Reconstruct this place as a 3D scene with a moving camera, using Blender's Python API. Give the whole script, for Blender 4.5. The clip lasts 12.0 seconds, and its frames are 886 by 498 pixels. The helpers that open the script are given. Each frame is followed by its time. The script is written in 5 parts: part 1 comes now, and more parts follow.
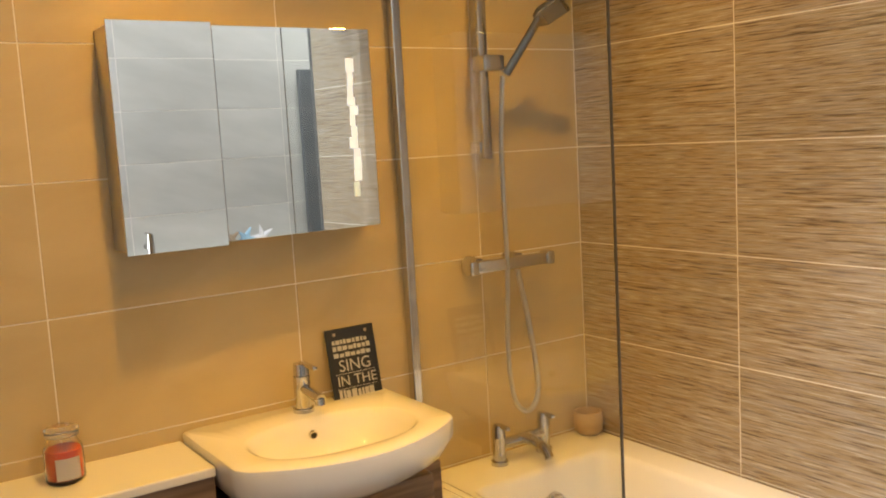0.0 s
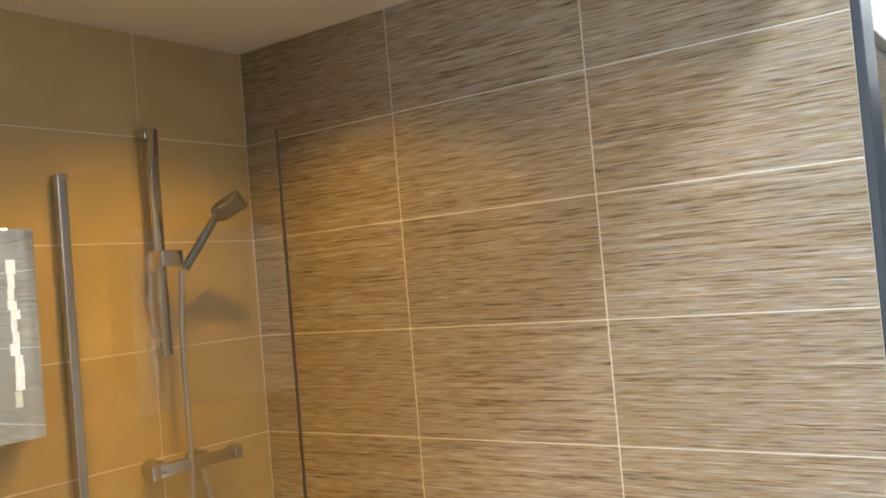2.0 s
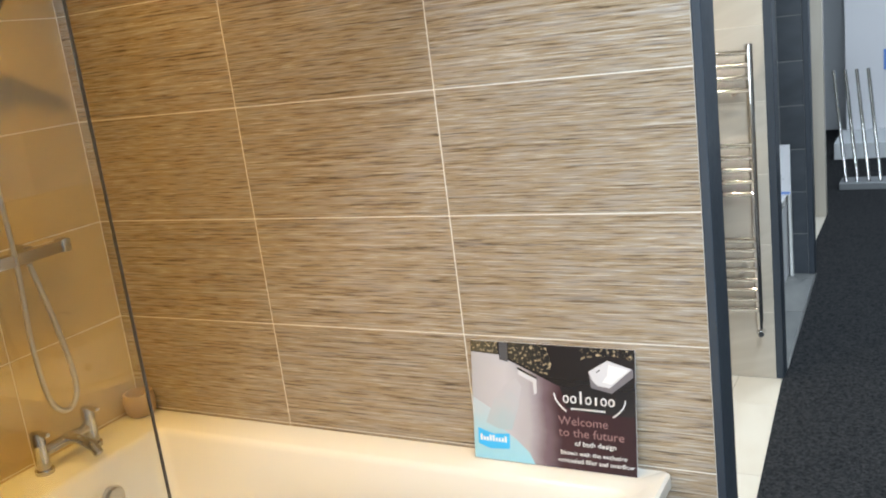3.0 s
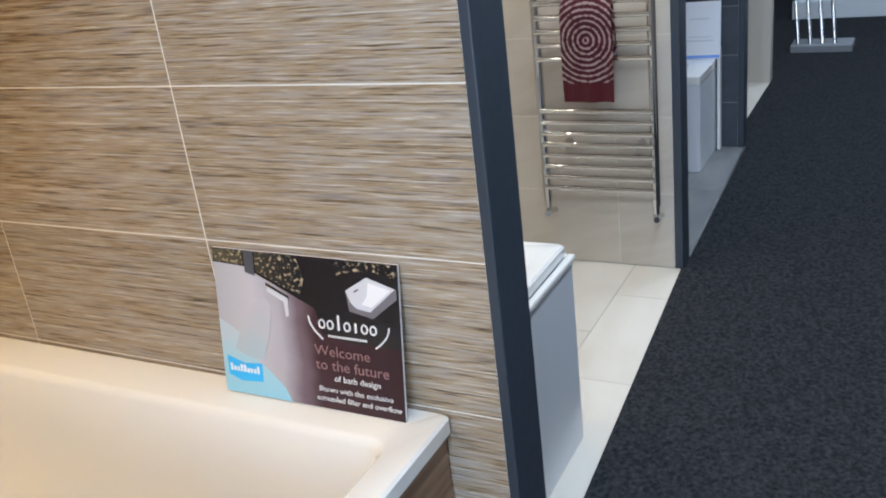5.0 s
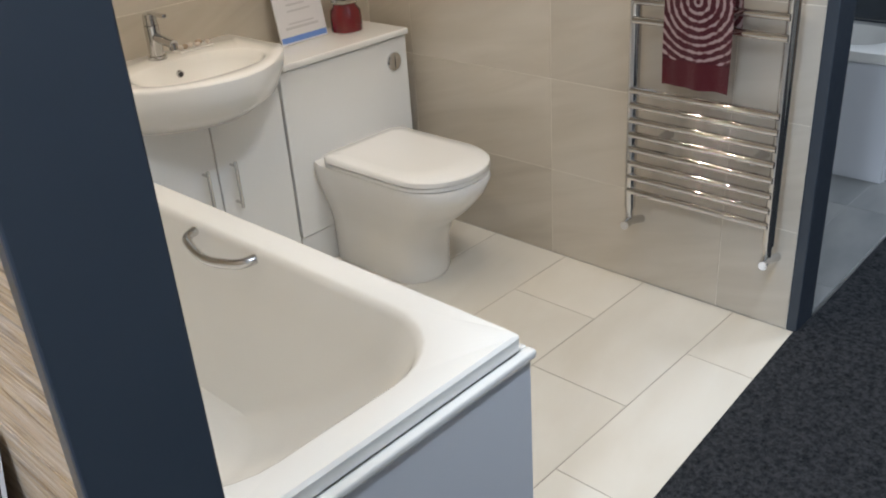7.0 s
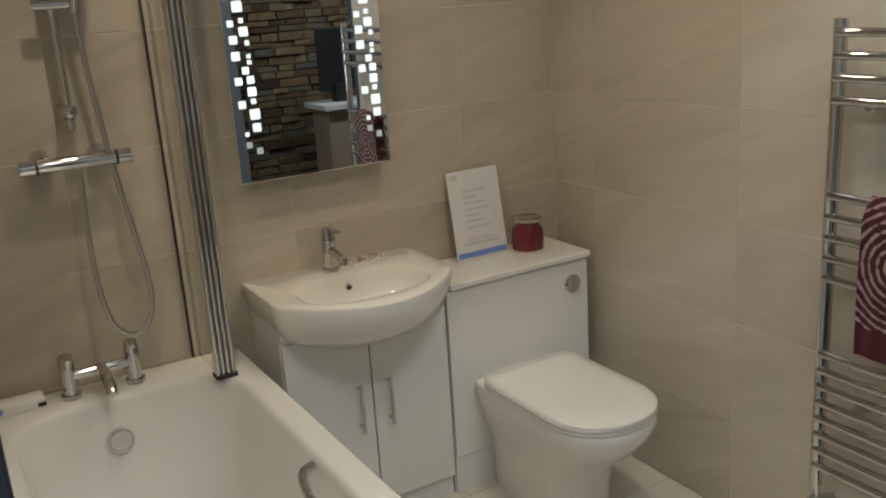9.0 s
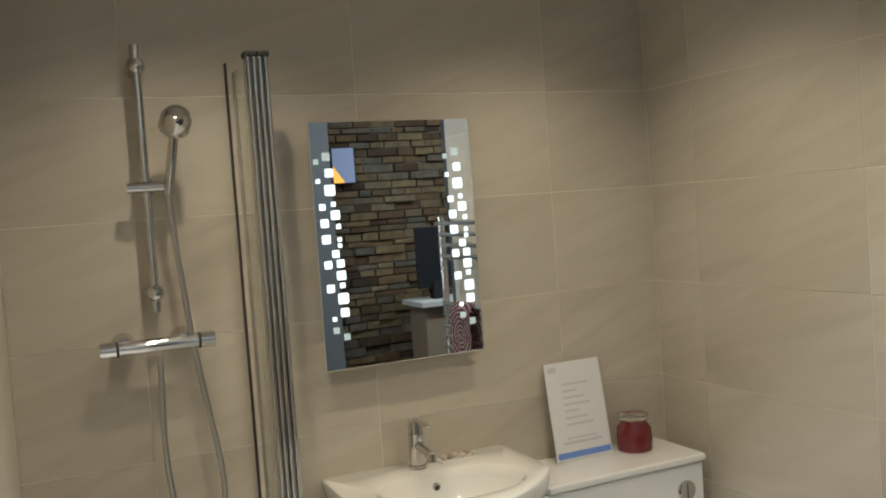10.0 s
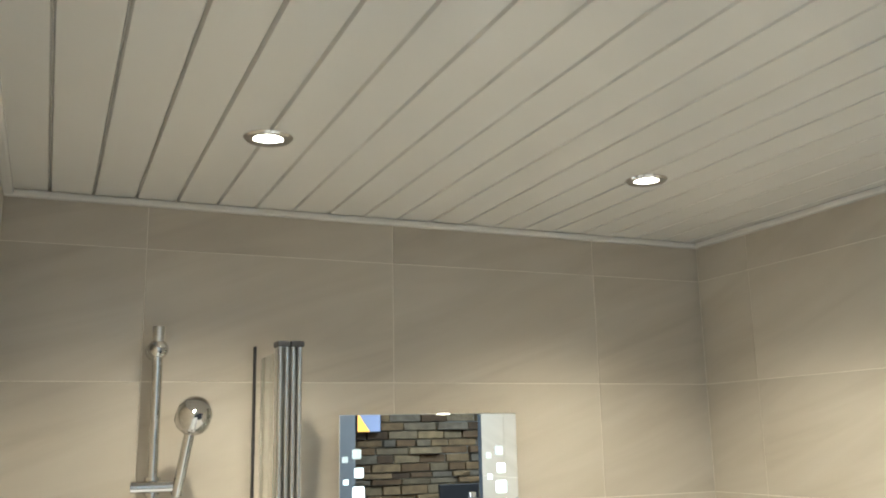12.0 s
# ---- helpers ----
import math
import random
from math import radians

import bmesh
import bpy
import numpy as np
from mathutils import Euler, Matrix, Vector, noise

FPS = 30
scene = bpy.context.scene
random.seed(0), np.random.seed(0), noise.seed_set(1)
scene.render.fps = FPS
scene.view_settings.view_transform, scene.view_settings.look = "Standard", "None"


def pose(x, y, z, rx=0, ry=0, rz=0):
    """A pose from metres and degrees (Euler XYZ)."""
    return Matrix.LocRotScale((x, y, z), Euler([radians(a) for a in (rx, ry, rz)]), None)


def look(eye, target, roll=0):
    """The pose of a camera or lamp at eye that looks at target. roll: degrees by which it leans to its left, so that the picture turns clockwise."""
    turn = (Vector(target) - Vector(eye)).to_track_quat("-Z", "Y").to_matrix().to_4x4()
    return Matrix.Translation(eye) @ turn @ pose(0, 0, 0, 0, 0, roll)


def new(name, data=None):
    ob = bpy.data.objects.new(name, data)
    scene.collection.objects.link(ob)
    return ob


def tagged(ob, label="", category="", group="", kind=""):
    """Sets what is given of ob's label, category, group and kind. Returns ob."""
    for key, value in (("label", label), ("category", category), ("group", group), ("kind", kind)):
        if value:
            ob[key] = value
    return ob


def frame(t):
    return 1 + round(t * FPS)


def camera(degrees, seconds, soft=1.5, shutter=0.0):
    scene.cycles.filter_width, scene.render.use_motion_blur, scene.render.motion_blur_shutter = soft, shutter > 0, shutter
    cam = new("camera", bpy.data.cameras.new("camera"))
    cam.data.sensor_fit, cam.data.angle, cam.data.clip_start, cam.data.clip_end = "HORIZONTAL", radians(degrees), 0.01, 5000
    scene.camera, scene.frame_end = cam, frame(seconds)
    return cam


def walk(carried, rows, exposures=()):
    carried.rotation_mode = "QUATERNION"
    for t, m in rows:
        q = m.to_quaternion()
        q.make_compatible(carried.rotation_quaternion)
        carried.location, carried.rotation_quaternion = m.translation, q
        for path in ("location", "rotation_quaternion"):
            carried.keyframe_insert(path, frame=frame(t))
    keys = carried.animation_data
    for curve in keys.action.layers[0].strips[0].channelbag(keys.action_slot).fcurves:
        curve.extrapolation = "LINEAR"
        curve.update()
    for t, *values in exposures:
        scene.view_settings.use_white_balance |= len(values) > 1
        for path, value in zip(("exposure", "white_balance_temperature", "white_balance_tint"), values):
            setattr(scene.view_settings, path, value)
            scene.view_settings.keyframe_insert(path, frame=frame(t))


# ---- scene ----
cam = camera(52.4, 12.0, soft=2.0)

PATH = [
    (0, (-1.971, -2.135, 1.562), (-0.864, -0.488, 1.321), -3.2),
    (0.5, (-1.978, -2.111, 1.588), (-0.781, -0.515, 1.45), -3.9),
    (1, (-1.959, -2.138, 1.598), (-0.629, -0.646, 1.523), -4.5),
    (1.5, (-1.948, -2.151, 1.622), (-0.475, -0.798, 1.6381), -4.8),
    (2, (-1.976, -2.167, 1.648), (-0.356, -0.996, 1.712), -4.9),
    (2.5, (-1.978, -2.175, 1.654), (-0.267, -1.144, 1.562), -5.2),
    (3, (-1.869, -2.23, 1.642), (-0.174, -1.275, 1.177), -7.2),
    (3.5, (-1.758, -2.288, 1.553), (-0.114, -1.401, 0.838), -7.1),
    (5.5, (-0.942, -2.458, 1.494), (0.65, -1.531, 0.716), -7.4),
    (6, (-0.645, -2.505, 1.481), (0.815, -1.442, 0.622), -6.8),
    (6.5, (-0.439, -2.529, 1.457), (0.948, -1.408, 0.551), -5.9),
    (7, (-0.201, -2.461, 1.43), (1.067, -1.21, 0.521), -4.1),
    (7.2, (-0.142, -2.521, 1.447), (1.007, -1.151, 0.551), -5.0),
    (8.8, (0.105, -2.514, 1.59), (1.044, -0.867, 0.953), -3.8),
    (9, (0.108, -2.472, 1.564), (1.068, -0.806, 1.014), -3.8),
    (9.5, (0.142, -2.422, 1.563), (1.085, -0.697, 1.198), -3.4),
    (10, (0.189, -2.343, 1.493), (1.017, -0.525, 1.401), -4.1),
    (10.5, (0.219, -2.256, 1.505), (0.906, -0.382, 1.621), -3.5),
    (11, (0.178, -2.163, 1.617), (0.838, -0.29, 1.854), -1.9),
    (11.5, (0.196, -2.119, 1.653), (0.871, -0.271, 2.012), -1.4),
    (12, (0.236, -2.13, 1.684), (1.021, -0.336, 2.092), -1.2),
]
EXPOSURES = [(0, -0.05, 7600, 13), (1.0, -0.05, 7300, 11), (2.0, -0.1, 6800, 8), (2.5, 0.05, 6500, 8), (3.0, 0.0, 6300, 7), (3.5, -0.3, 6150, 8), (5.5, -0.3, 5700, 11), (7.2, -0.3, 6250, 12), (8.8, -1.0, 6700, 9), (9.5, -0.8, 6700, 8), (10.0, -0.5, 6500, 6), (10.5, -0.25, 6300, 4), (11.0, 0.05, 6250, 4), (11.5, 0.35, 6150, 4), (12.0, 0.55, 6050, 4)]
walk(cam, [(t, look(eye, target, roll)) for t, eye, target, roll in PATH], EXPOSURES)

# ---- light ----
world = bpy.data.worlds.new("world")
scene.world = world
world.use_nodes = True
world.node_tree.nodes["Background"].inputs[0].default_value = (0.75, 0.85, 1.0, 1)
world.node_tree.nodes["Background"].inputs[1].default_value = 0.25


def spot(x, y, z, watts, colour, angle=100, soft=0.025):
    data = bpy.data.lights.new("downlight_beam", "SPOT")
    data.energy, data.color, data.spot_size, data.spot_blend, data.shadow_soft_size = watts, colour, radians(angle), 0.8, soft
    ob = new("downlight_beam", data)
    ob.matrix_world = pose(x, y, z)
    return ob


def area(x, y, z, w, h, watts, colour, rx=0, rz=0):
    data = bpy.data.lights.new("ceiling_panel_light", "AREA")
    data.shape, data.size, data.size_y, data.energy, data.color = "RECTANGLE", w, h, watts, colour
    ob = new("ceiling_panel_light", data)
    ob.matrix_world = pose(x, y, z, rx, 0, rz)
    return ob


WARM = (1.0, 0.565, 0.10)
SOFTWARM = (1.0, 0.86, 0.66)
COOL = (0.80, 0.90, 1.0)
for lx, ly, power in ((-0.48, -0.52, 27), (-1.38, -0.52, 42), (-0.48, -1.3, 9), (-1.38, -1.3, 42)):
    spot(lx, ly, 2.39, power, WARM, 128)
for lx, ly, power in ((0.582, -0.54, 21), (1.43, -0.54, 24), (0.582, -1.26, 18), (1.43, -1.26, 24)):
    spot(lx, ly, 2.21, power, SOFTWARM, 132, 0.02)
# ceiling panels over the aisle
for lx, watts in ((-1.6, 78), (1.0, 45), (3.6, 55), (6.2, 55)):
    area(lx, -2.5, 3.15, 1.2, 0.2, watts, COOL)
# added lamp: daylight of an unseen shop window at the near end of the aisle
area(-5.9, -2.8, 1.6, 1.8, 2.4, 230, (0.78, 0.89, 1.0), 90, -90)

# ---- materials ----
def nodes_of(name):
    m = bpy.data.materials.new(name)
    m.use_nodes = True
    return m, m.node_tree.nodes, m.node_tree.links, m.node_tree.nodes["Principled BSDF"]


def plain(name, colour, rough=0.5, metal=0.0, grain=0.0, scale=40.0, bump=0.0, vary=0.0, coat=0.0, spec=0.5):
    """A surface with two scales of mottling and fine relief."""
    m, n, l, b = nodes_of(name)
    b.inputs["Base Color"].default_value = (*colour, 1)
    b.inputs["Roughness"].default_value = rough
    b.inputs["Metallic"].default_value = metal
    b.inputs["Coat Weight"].default_value = coat
    b.inputs["Specular IOR Level"].default_value = spec
    tc = n.new("ShaderNodeTexCoord")
    fine = n.new("ShaderNodeTexNoise")
    fine.inputs["Scale"].default_value, fine.inputs["Detail"].default_value = scale, 6
    l.new(tc.outputs["Object"], fine.inputs["Vector"])
    if grain or vary:
        big = n.new("ShaderNodeTexNoise")
        big.inputs["Scale"].default_value = scale * 0.08
        l.new(tc.outputs["Object"], big.inputs["Vector"])
        add = n.new("ShaderNodeMath")
        add.operation = "MULTIPLY_ADD"
        l.new(fine.outputs["Fac"], add.inputs[0])
        add.inputs[1].default_value = grain
        mul = n.new("ShaderNodeMath")
        mul.operation = "MULTIPLY_ADD"
        l.new(big.outputs["Fac"], mul.inputs[0])
        mul.inputs[1].default_value, mul.inputs[2].default_value = vary, 1 - 0.5 * (grain + vary)
        l.new(mul.outputs[0], add.inputs[2])
        mix = n.new("ShaderNodeVectorMath")
        mix.operation = "SCALE"
        mix.inputs[0].default_value = colour
        l.new(add.outputs[0], mix.inputs["Scale"])
        l.new(mix.outputs[0], b.inputs["Base Color"])
    rr = n.new("ShaderNodeMapRange")
    rr.inputs["To Min"].default_value, rr.inputs["To Max"].default_value = rough * 0.85, min(1, rough * 1.15)
    l.new(fine.outputs["Fac"], rr.inputs["Value"])
    l.new(rr.outputs[0], b.inputs["Roughness"])
    if bump:
        bp = n.new("ShaderNodeBump")
        bp.inputs["Strength"].default_value, bp.inputs["Distance"].default_value = bump, 0.002
        l.new(fine.outputs["Fac"], bp.inputs["Height"])
        l.new(bp.outputs[0], b.inputs["Normal"])
    return m


def streaked(name, ramp, stretch, rough, turn=0.0, warp=0.0, bump=0.0, detail=8.0, per_piece=True, tone=0.12, coarse=None, mixin=0.5, patch=None):
    """Stone or wood figure: noise drawn out along one direction, shifted from piece to piece."""
    m, n, l, b = nodes_of(name)
    tc = n.new("ShaderNodeTexCoord")
    info = n.new("ShaderNodeObjectInfo")
    shift = n.new("ShaderNodeMath")
    shift.operation = "MULTIPLY"
    l.new(info.outputs["Random"], shift.inputs[0])
    shift.inputs[1].default_value = 37.0 if per_piece else 0.0
    move = n.new("ShaderNodeVectorMath")
    move.operation = "ADD"
    l.new(tc.outputs["Object"], move.inputs[0])
    l.new(shift.outputs[0], move.inputs[1])
    mapping = n.new("ShaderNodeMapping")
    mapping.vector_type = "TEXTURE"
    mapping.inputs["Rotation"].default_value = (0, 0, radians(turn))
    mapping.inputs["Scale"].default_value = tuple(1 / s for s in stretch)
    l.new(move.outputs[0], mapping.inputs["Vector"])
    noise1 = n.new("ShaderNodeTexNoise")
    noise1.inputs["Scale"].default_value, noise1.inputs["Detail"].default_value = 1.0, detail
    noise1.inputs["Distortion"].default_value = warp
    l.new(mapping.outputs[0], noise1.inputs["Vector"])
    fac = noise1.outputs["Fac"]
    if coarse:
        map2 = n.new("ShaderNodeMapping")
        map2.vector_type = "TEXTURE"
        map2.inputs["Rotation"].default_value = (0, 0, radians(turn))
        map2.inputs["Scale"].default_value = tuple(1 / s for s in coarse)
        l.new(move.outputs[0], map2.inputs["Vector"])
        noise2 = n.new("ShaderNodeTexNoise")
        noise2.inputs["Scale"].default_value, noise2.inputs["Detail"].default_value = 1.0, 3
        l.new(map2.outputs[0], noise2.inputs["Vector"])
        mx = n.new("ShaderNodeMix")
        mx.inputs["Factor"].default_value = mixin
        l.new(noise1.outputs["Fac"], mx.inputs["A"])
        l.new(noise2.outputs["Fac"], mx.inputs["B"])
        fac = mx.outputs["Result"]
    cr = n.new("ShaderNodeValToRGB")
    cr.color_ramp.elements[0].position, cr.color_ramp.elements[0].color = ramp[0][0], (*ramp[0][1], 1)
    cr.color_ramp.elements[1].position, cr.color_ramp.elements[1].color = ramp[-1][0], (*ramp[-1][1], 1)
    for p, c in ramp[1:-1]:
        cr.color_ramp.elements.new(p).color = (*c, 1)
    l.new(fac, cr.inputs["Fac"])
    colour = cr.outputs["Color"]
    if patch:
        map3 = n.new("ShaderNodeMapping")
        map3.inputs["Location"].default_value = (3.1, 7.7, 0)
        map3.inputs["Scale"].default_value = (*patch[1], 1)
        l.new(move.outputs[0], map3.inputs["Vector"])
        noise3 = n.new("ShaderNodeTexNoise")
        noise3.inputs["Scale"].default_value, noise3.inputs["Detail"].default_value = 1.0, 4
        l.new(map3.outputs[0], noise3.inputs["Vector"])
        amount = n.new("ShaderNodeMapRange")
        amount.inputs["From Min"].default_value, amount.inputs["From Max"].default_value, amount.inputs["To Max"].default_value = 0.44, 0.62, 0.5
        l.new(noise3.outputs["Fac"], amount.inputs["Value"])
        blend = n.new("ShaderNodeMix")
        blend.data_type = "RGBA"
        l.new(amount.outputs[0], blend.inputs["Factor"])
        l.new(colour, blend.inputs["A"])
        blend.inputs["B"].default_value = (*patch[0], 1)
        colour = blend.outputs["Result"]
    tint = n.new("ShaderNodeMapRange")
    tint.inputs["To Min"].default_value, tint.inputs["To Max"].default_value = 1 - tone, 1 + tone * 0.4
    l.new(info.outputs["Random"], tint.inputs["Value"])
    scale = n.new("ShaderNodeVectorMath")
    scale.operation = "SCALE"
    l.new(colour, scale.inputs[0])
    l.new(tint.outputs[0], scale.inputs["Scale"])
    l.new(scale.outputs[0], b.inputs["Base Color"])
    b.inputs["Roughness"].default_value = rough
    if bump:
        bp = n.new("ShaderNodeBump")
        bp.inputs["Strength"].default_value, bp.inputs["Distance"].default_value = bump, 0.004
        l.new(fac, bp.inputs["Height"])
        l.new(bp.outputs[0], b.inputs["Normal"])
    return m


def glowing(name, colour, strength):
    m, n, l, b = nodes_of(name)
    b.inputs["Base Color"].default_value = (*colour, 1)
    b.inputs["Emission Color"].default_value = (*colour, 1)
    b.inputs["Emission Strength"].default_value = strength
    return m


M_STRIPE = streaked("ribbed_stripe_tile", [(0.355, (0.065, 0.043, 0.026)), (0.425, (0.20, 0.14, 0.083)), (0.48, (0.325, 0.245, 0.155)), (0.56, (0.36, 0.285, 0.195)), (0.63, (0.52, 0.465, 0.40))],
                    (15, 310, 1), 0.34, bump=0.9, detail=3, tone=0.05, coarse=(1.6, 235, 1), mixin=0.42, patch=((0.40, 0.37, 0.345), (9, 170)))
# beige tile; part of the halogen lamps' amber light is put into its colour
M_BEIGE_WARMLIT = streaked("warm_lit_beige_tile", [(0.3, (0.48, 0.37, 0.205)), (0.7, (0.57, 0.45, 0.265))], (2.5, 5, 1), 0.22, turn=20, warp=0.6, tone=0.05)
M_BEIGE = streaked("sandstone_beige_tile", [(0.28, (0.42, 0.37, 0.30)), (0.45, (0.515, 0.46, 0.38)), (0.54, (0.55, 0.495, 0.415)), (0.74, (0.615, 0.56, 0.48))], (1.3, 9, 1), 0.32, turn=18, warp=1.4, tone=0.05, coarse=(1.2, 3, 1))
M_CREAM_FLOOR = streaked("cream_floor_tile", [(0.3, (0.66, 0.60, 0.50)), (0.7, (0.74, 0.69, 0.60))], (2, 5, 1), 0.28, turn=12, warp=0.5, tone=0.05)
M_SLATE = streaked("slate_blue_tile", [(0.3, (0.035, 0.043, 0.055)), (0.7, (0.065, 0.075, 0.09))], (4, 9, 1), 0.3, turn=10, tone=0.12, bump=0.15)
M_GREYFLOOR = streaked("grey_floor_tile", [(0.3, (0.16, 0.165, 0.165)), (0.7, (0.25, 0.25, 0.24))], (3, 7, 1), 0.4, turn=10, tone=0.1)
M_GREYTILE = streaked("pale_grey_tile", [(0.3, (0.42, 0.42, 0.40)), (0.7, (0.52, 0.52, 0.50))], (2, 6, 1), 0.3, turn=15, tone=0.08)
M_WALNUT = streaked("walnut_panel", [(0.3, (0.10, 0.058, 0.034)), (0.5, (0.21, 0.125, 0.072)), (0.7, (0.31, 0.20, 0.122))], (3, 60, 60), 0.4, detail=6, per_piece=False, tone=0.0, bump=0.1)
M_GROUT = plain("pale_grout", (0.82, 0.79, 0.72), 0.8, grain=0.1, vary=0.1, scale=120)
M_GROUT_BEIGE = plain("beige_grout", (0.76, 0.71, 0.62), 0.8, grain=0.1, vary=0.1, scale=120)
M_GROUT_FLOOR = plain("brown_floor_grout", (0.40, 0.34, 0.27), 0.85, grain=0.2, vary=0.3, scale=90)
M_GROUT_DARK = plain("grey_grout", (0.30, 0.30, 0.29), 0.8, grain=0.15, scale=120)
M_PLASTER = plain("painted_board", (0.62, 0.60, 0.56), 0.7, grain=0.04, vary=0.05, scale=60, bump=0.1)
M_SLATEPAINT = plain("slate_grey_paint", (0.031, 0.041, 0.056), 0.42, grain=0.06, vary=0.12, scale=50, bump=0.15)
M_CEIL = plain("white_ceiling_paint", (0.74, 0.72, 0.68), 0.75, grain=0.03, vary=0.03, scale=30)
M_PVC = plain("white_pvc_board", (0.74, 0.72, 0.68), 0.22, grain=0.02, vary=0.03, scale=12)
M_ACRYLIC = plain("white_acrylic", (0.77, 0.755, 0.715), 0.13, vary=0.03, scale=15, coat=0.3)
M_CERAMIC = plain("white_glazed_ceramic", (0.84, 0.82, 0.78), 0.1, vary=0.02, scale=15, coat=0.4)
M_WHITE = plain("white_gloss_board", (0.80, 0.79, 0.76), 0.2, vary=0.03, scale=10, coat=0.2)
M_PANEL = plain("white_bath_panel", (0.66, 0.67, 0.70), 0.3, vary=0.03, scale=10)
M_CHROME = plain("chrome", (0.63, 0.62, 0.61), 0.07, metal=1.0, vary=0.04, scale=20)
# ordinary chrome; the dark surroundings it mirrors are put into its base colour
M_CHROME_DARKREFLECT = plain("chrome_with_dark_reflection", (0.30, 0.29, 0.27), 0.14, metal=1.0, vary=0.05, scale=20)
M_SATIN = plain("satin_aluminium", (0.62, 0.61, 0.59), 0.3, metal=1.0, grain=0.05, scale=200)
M_BLACK = plain("black_rubber", (0.02, 0.02, 0.022), 0.5, grain=0.1, scale=90)
M_CARD = plain("white_card", (0.78, 0.77, 0.80), 0.5, grain=0.02, scale=80)
M_FAINT = plain("faint_grey_print", (0.62, 0.61, 0.64), 0.5, grain=0.03, scale=70)
M_BLUE = plain("blue_print", (0.16, 0.30, 0.72), 0.45, grain=0.03, scale=60)
M_CYAN = plain("cyan_print", (0.06, 0.45, 0.85), 0.4, grain=0.03, scale=60)
M_WAX = plain("red_wax", (0.20, 0.012, 0.016), 0.35, vary=0.25, scale=60)
M_ORANGEWAX = plain("orange_red_wax", (0.50, 0.07, 0.035), 0.35, vary=0.2, scale=60)
M_DESK = plain("pale_wood_desk", (0.36, 0.27, 0.19), 0.5, grain=0.1, vary=0.1, scale=40)
M_SHOPWHITE = plain("shop_wall_paint", (0.68, 0.70, 0.72), 0.7, grain=0.03, vary=0.05, scale=30)
M_LAMP = glowing("lit_downlight", (1.0, 0.90, 0.74), 14.0)
M_LED = glowing("lit_etched_glass", (0.80, 0.93, 1.0), 1.7)
M_LEDSOFT = glowing("soft_etched_glass", (0.72, 0.82, 1.0), 0.6)
M_LEDDIM = glowing("dim_etched_glass", (0.55, 0.66, 0.70), 0.45)


def make_carpet():
    m, n, l, b = nodes_of("charcoal_carpet")
    tc = n.new("ShaderNodeTexCoord")
    a = n.new("ShaderNodeTexNoise")
    a.inputs["Scale"].default_value, a.inputs["Detail"].default_value, a.inputs["Roughness"].default_value = 320, 4, 0.7
    c = n.new("ShaderNodeTexNoise")
    c.inputs["Scale"].default_value, c.inputs["Detail"].default_value = 75, 5
    for t in (a, c):
        l.new(tc.outputs["Object"], t.inputs["Vector"])
    mx = n.new("ShaderNodeMix")
    mx.inputs["Factor"].default_value = 0.5
    l.new(a.outputs["Fac"], mx.inputs["A"])
    l.new(c.outputs["Fac"], mx.inputs["B"])
    cr = n.new("ShaderNodeValToRGB")
    cr.color_ramp.elements[0].position, cr.color_ramp.elements[0].color = 0.38, (0.006, 0.007, 0.009, 1)
    cr.color_ramp.elements[1].position, cr.color_ramp.elements[1].color = 0.66, (0.054, 0.055, 0.058, 1)
    l.new(mx.outputs["Result"], cr.inputs["Fac"])
    l.new(cr.outputs[0], b.inputs["Base Color"])
    b.inputs["Roughness"].default_value, b.inputs["Specular IOR Level"].default_value = 0.95, 0.1
    bp = n.new("ShaderNodeBump")
    bp.inputs["Strength"].default_value, bp.inputs["Distance"].default_value = 0.9, 0.006
    l.new(mx.outputs["Result"], bp.inputs["Height"])
    l.new(bp.outputs[0], b.inputs["Normal"])
    return m


def make_glass(name, tint=(0.97, 0.985, 0.97), rough=0.0):
    m, n, l, b = nodes_of(name)
    b.inputs["Base Color"].default_value = (*tint, 1)
    b.inputs["Transmission Weight"].default_value, b.inputs["Roughness"].default_value, b.inputs["IOR"].default_value = 1.0, rough, 1.45
    return m


def make_mirror():
    m, n, l, b = nodes_of("mirror_silver")
    b.inputs["Base Color"].default_value = (0.86, 0.88, 0.88, 1)
    b.inputs["Metallic"].default_value, b.inputs["Roughness"].default_value = 1.0, 0.0
    return m


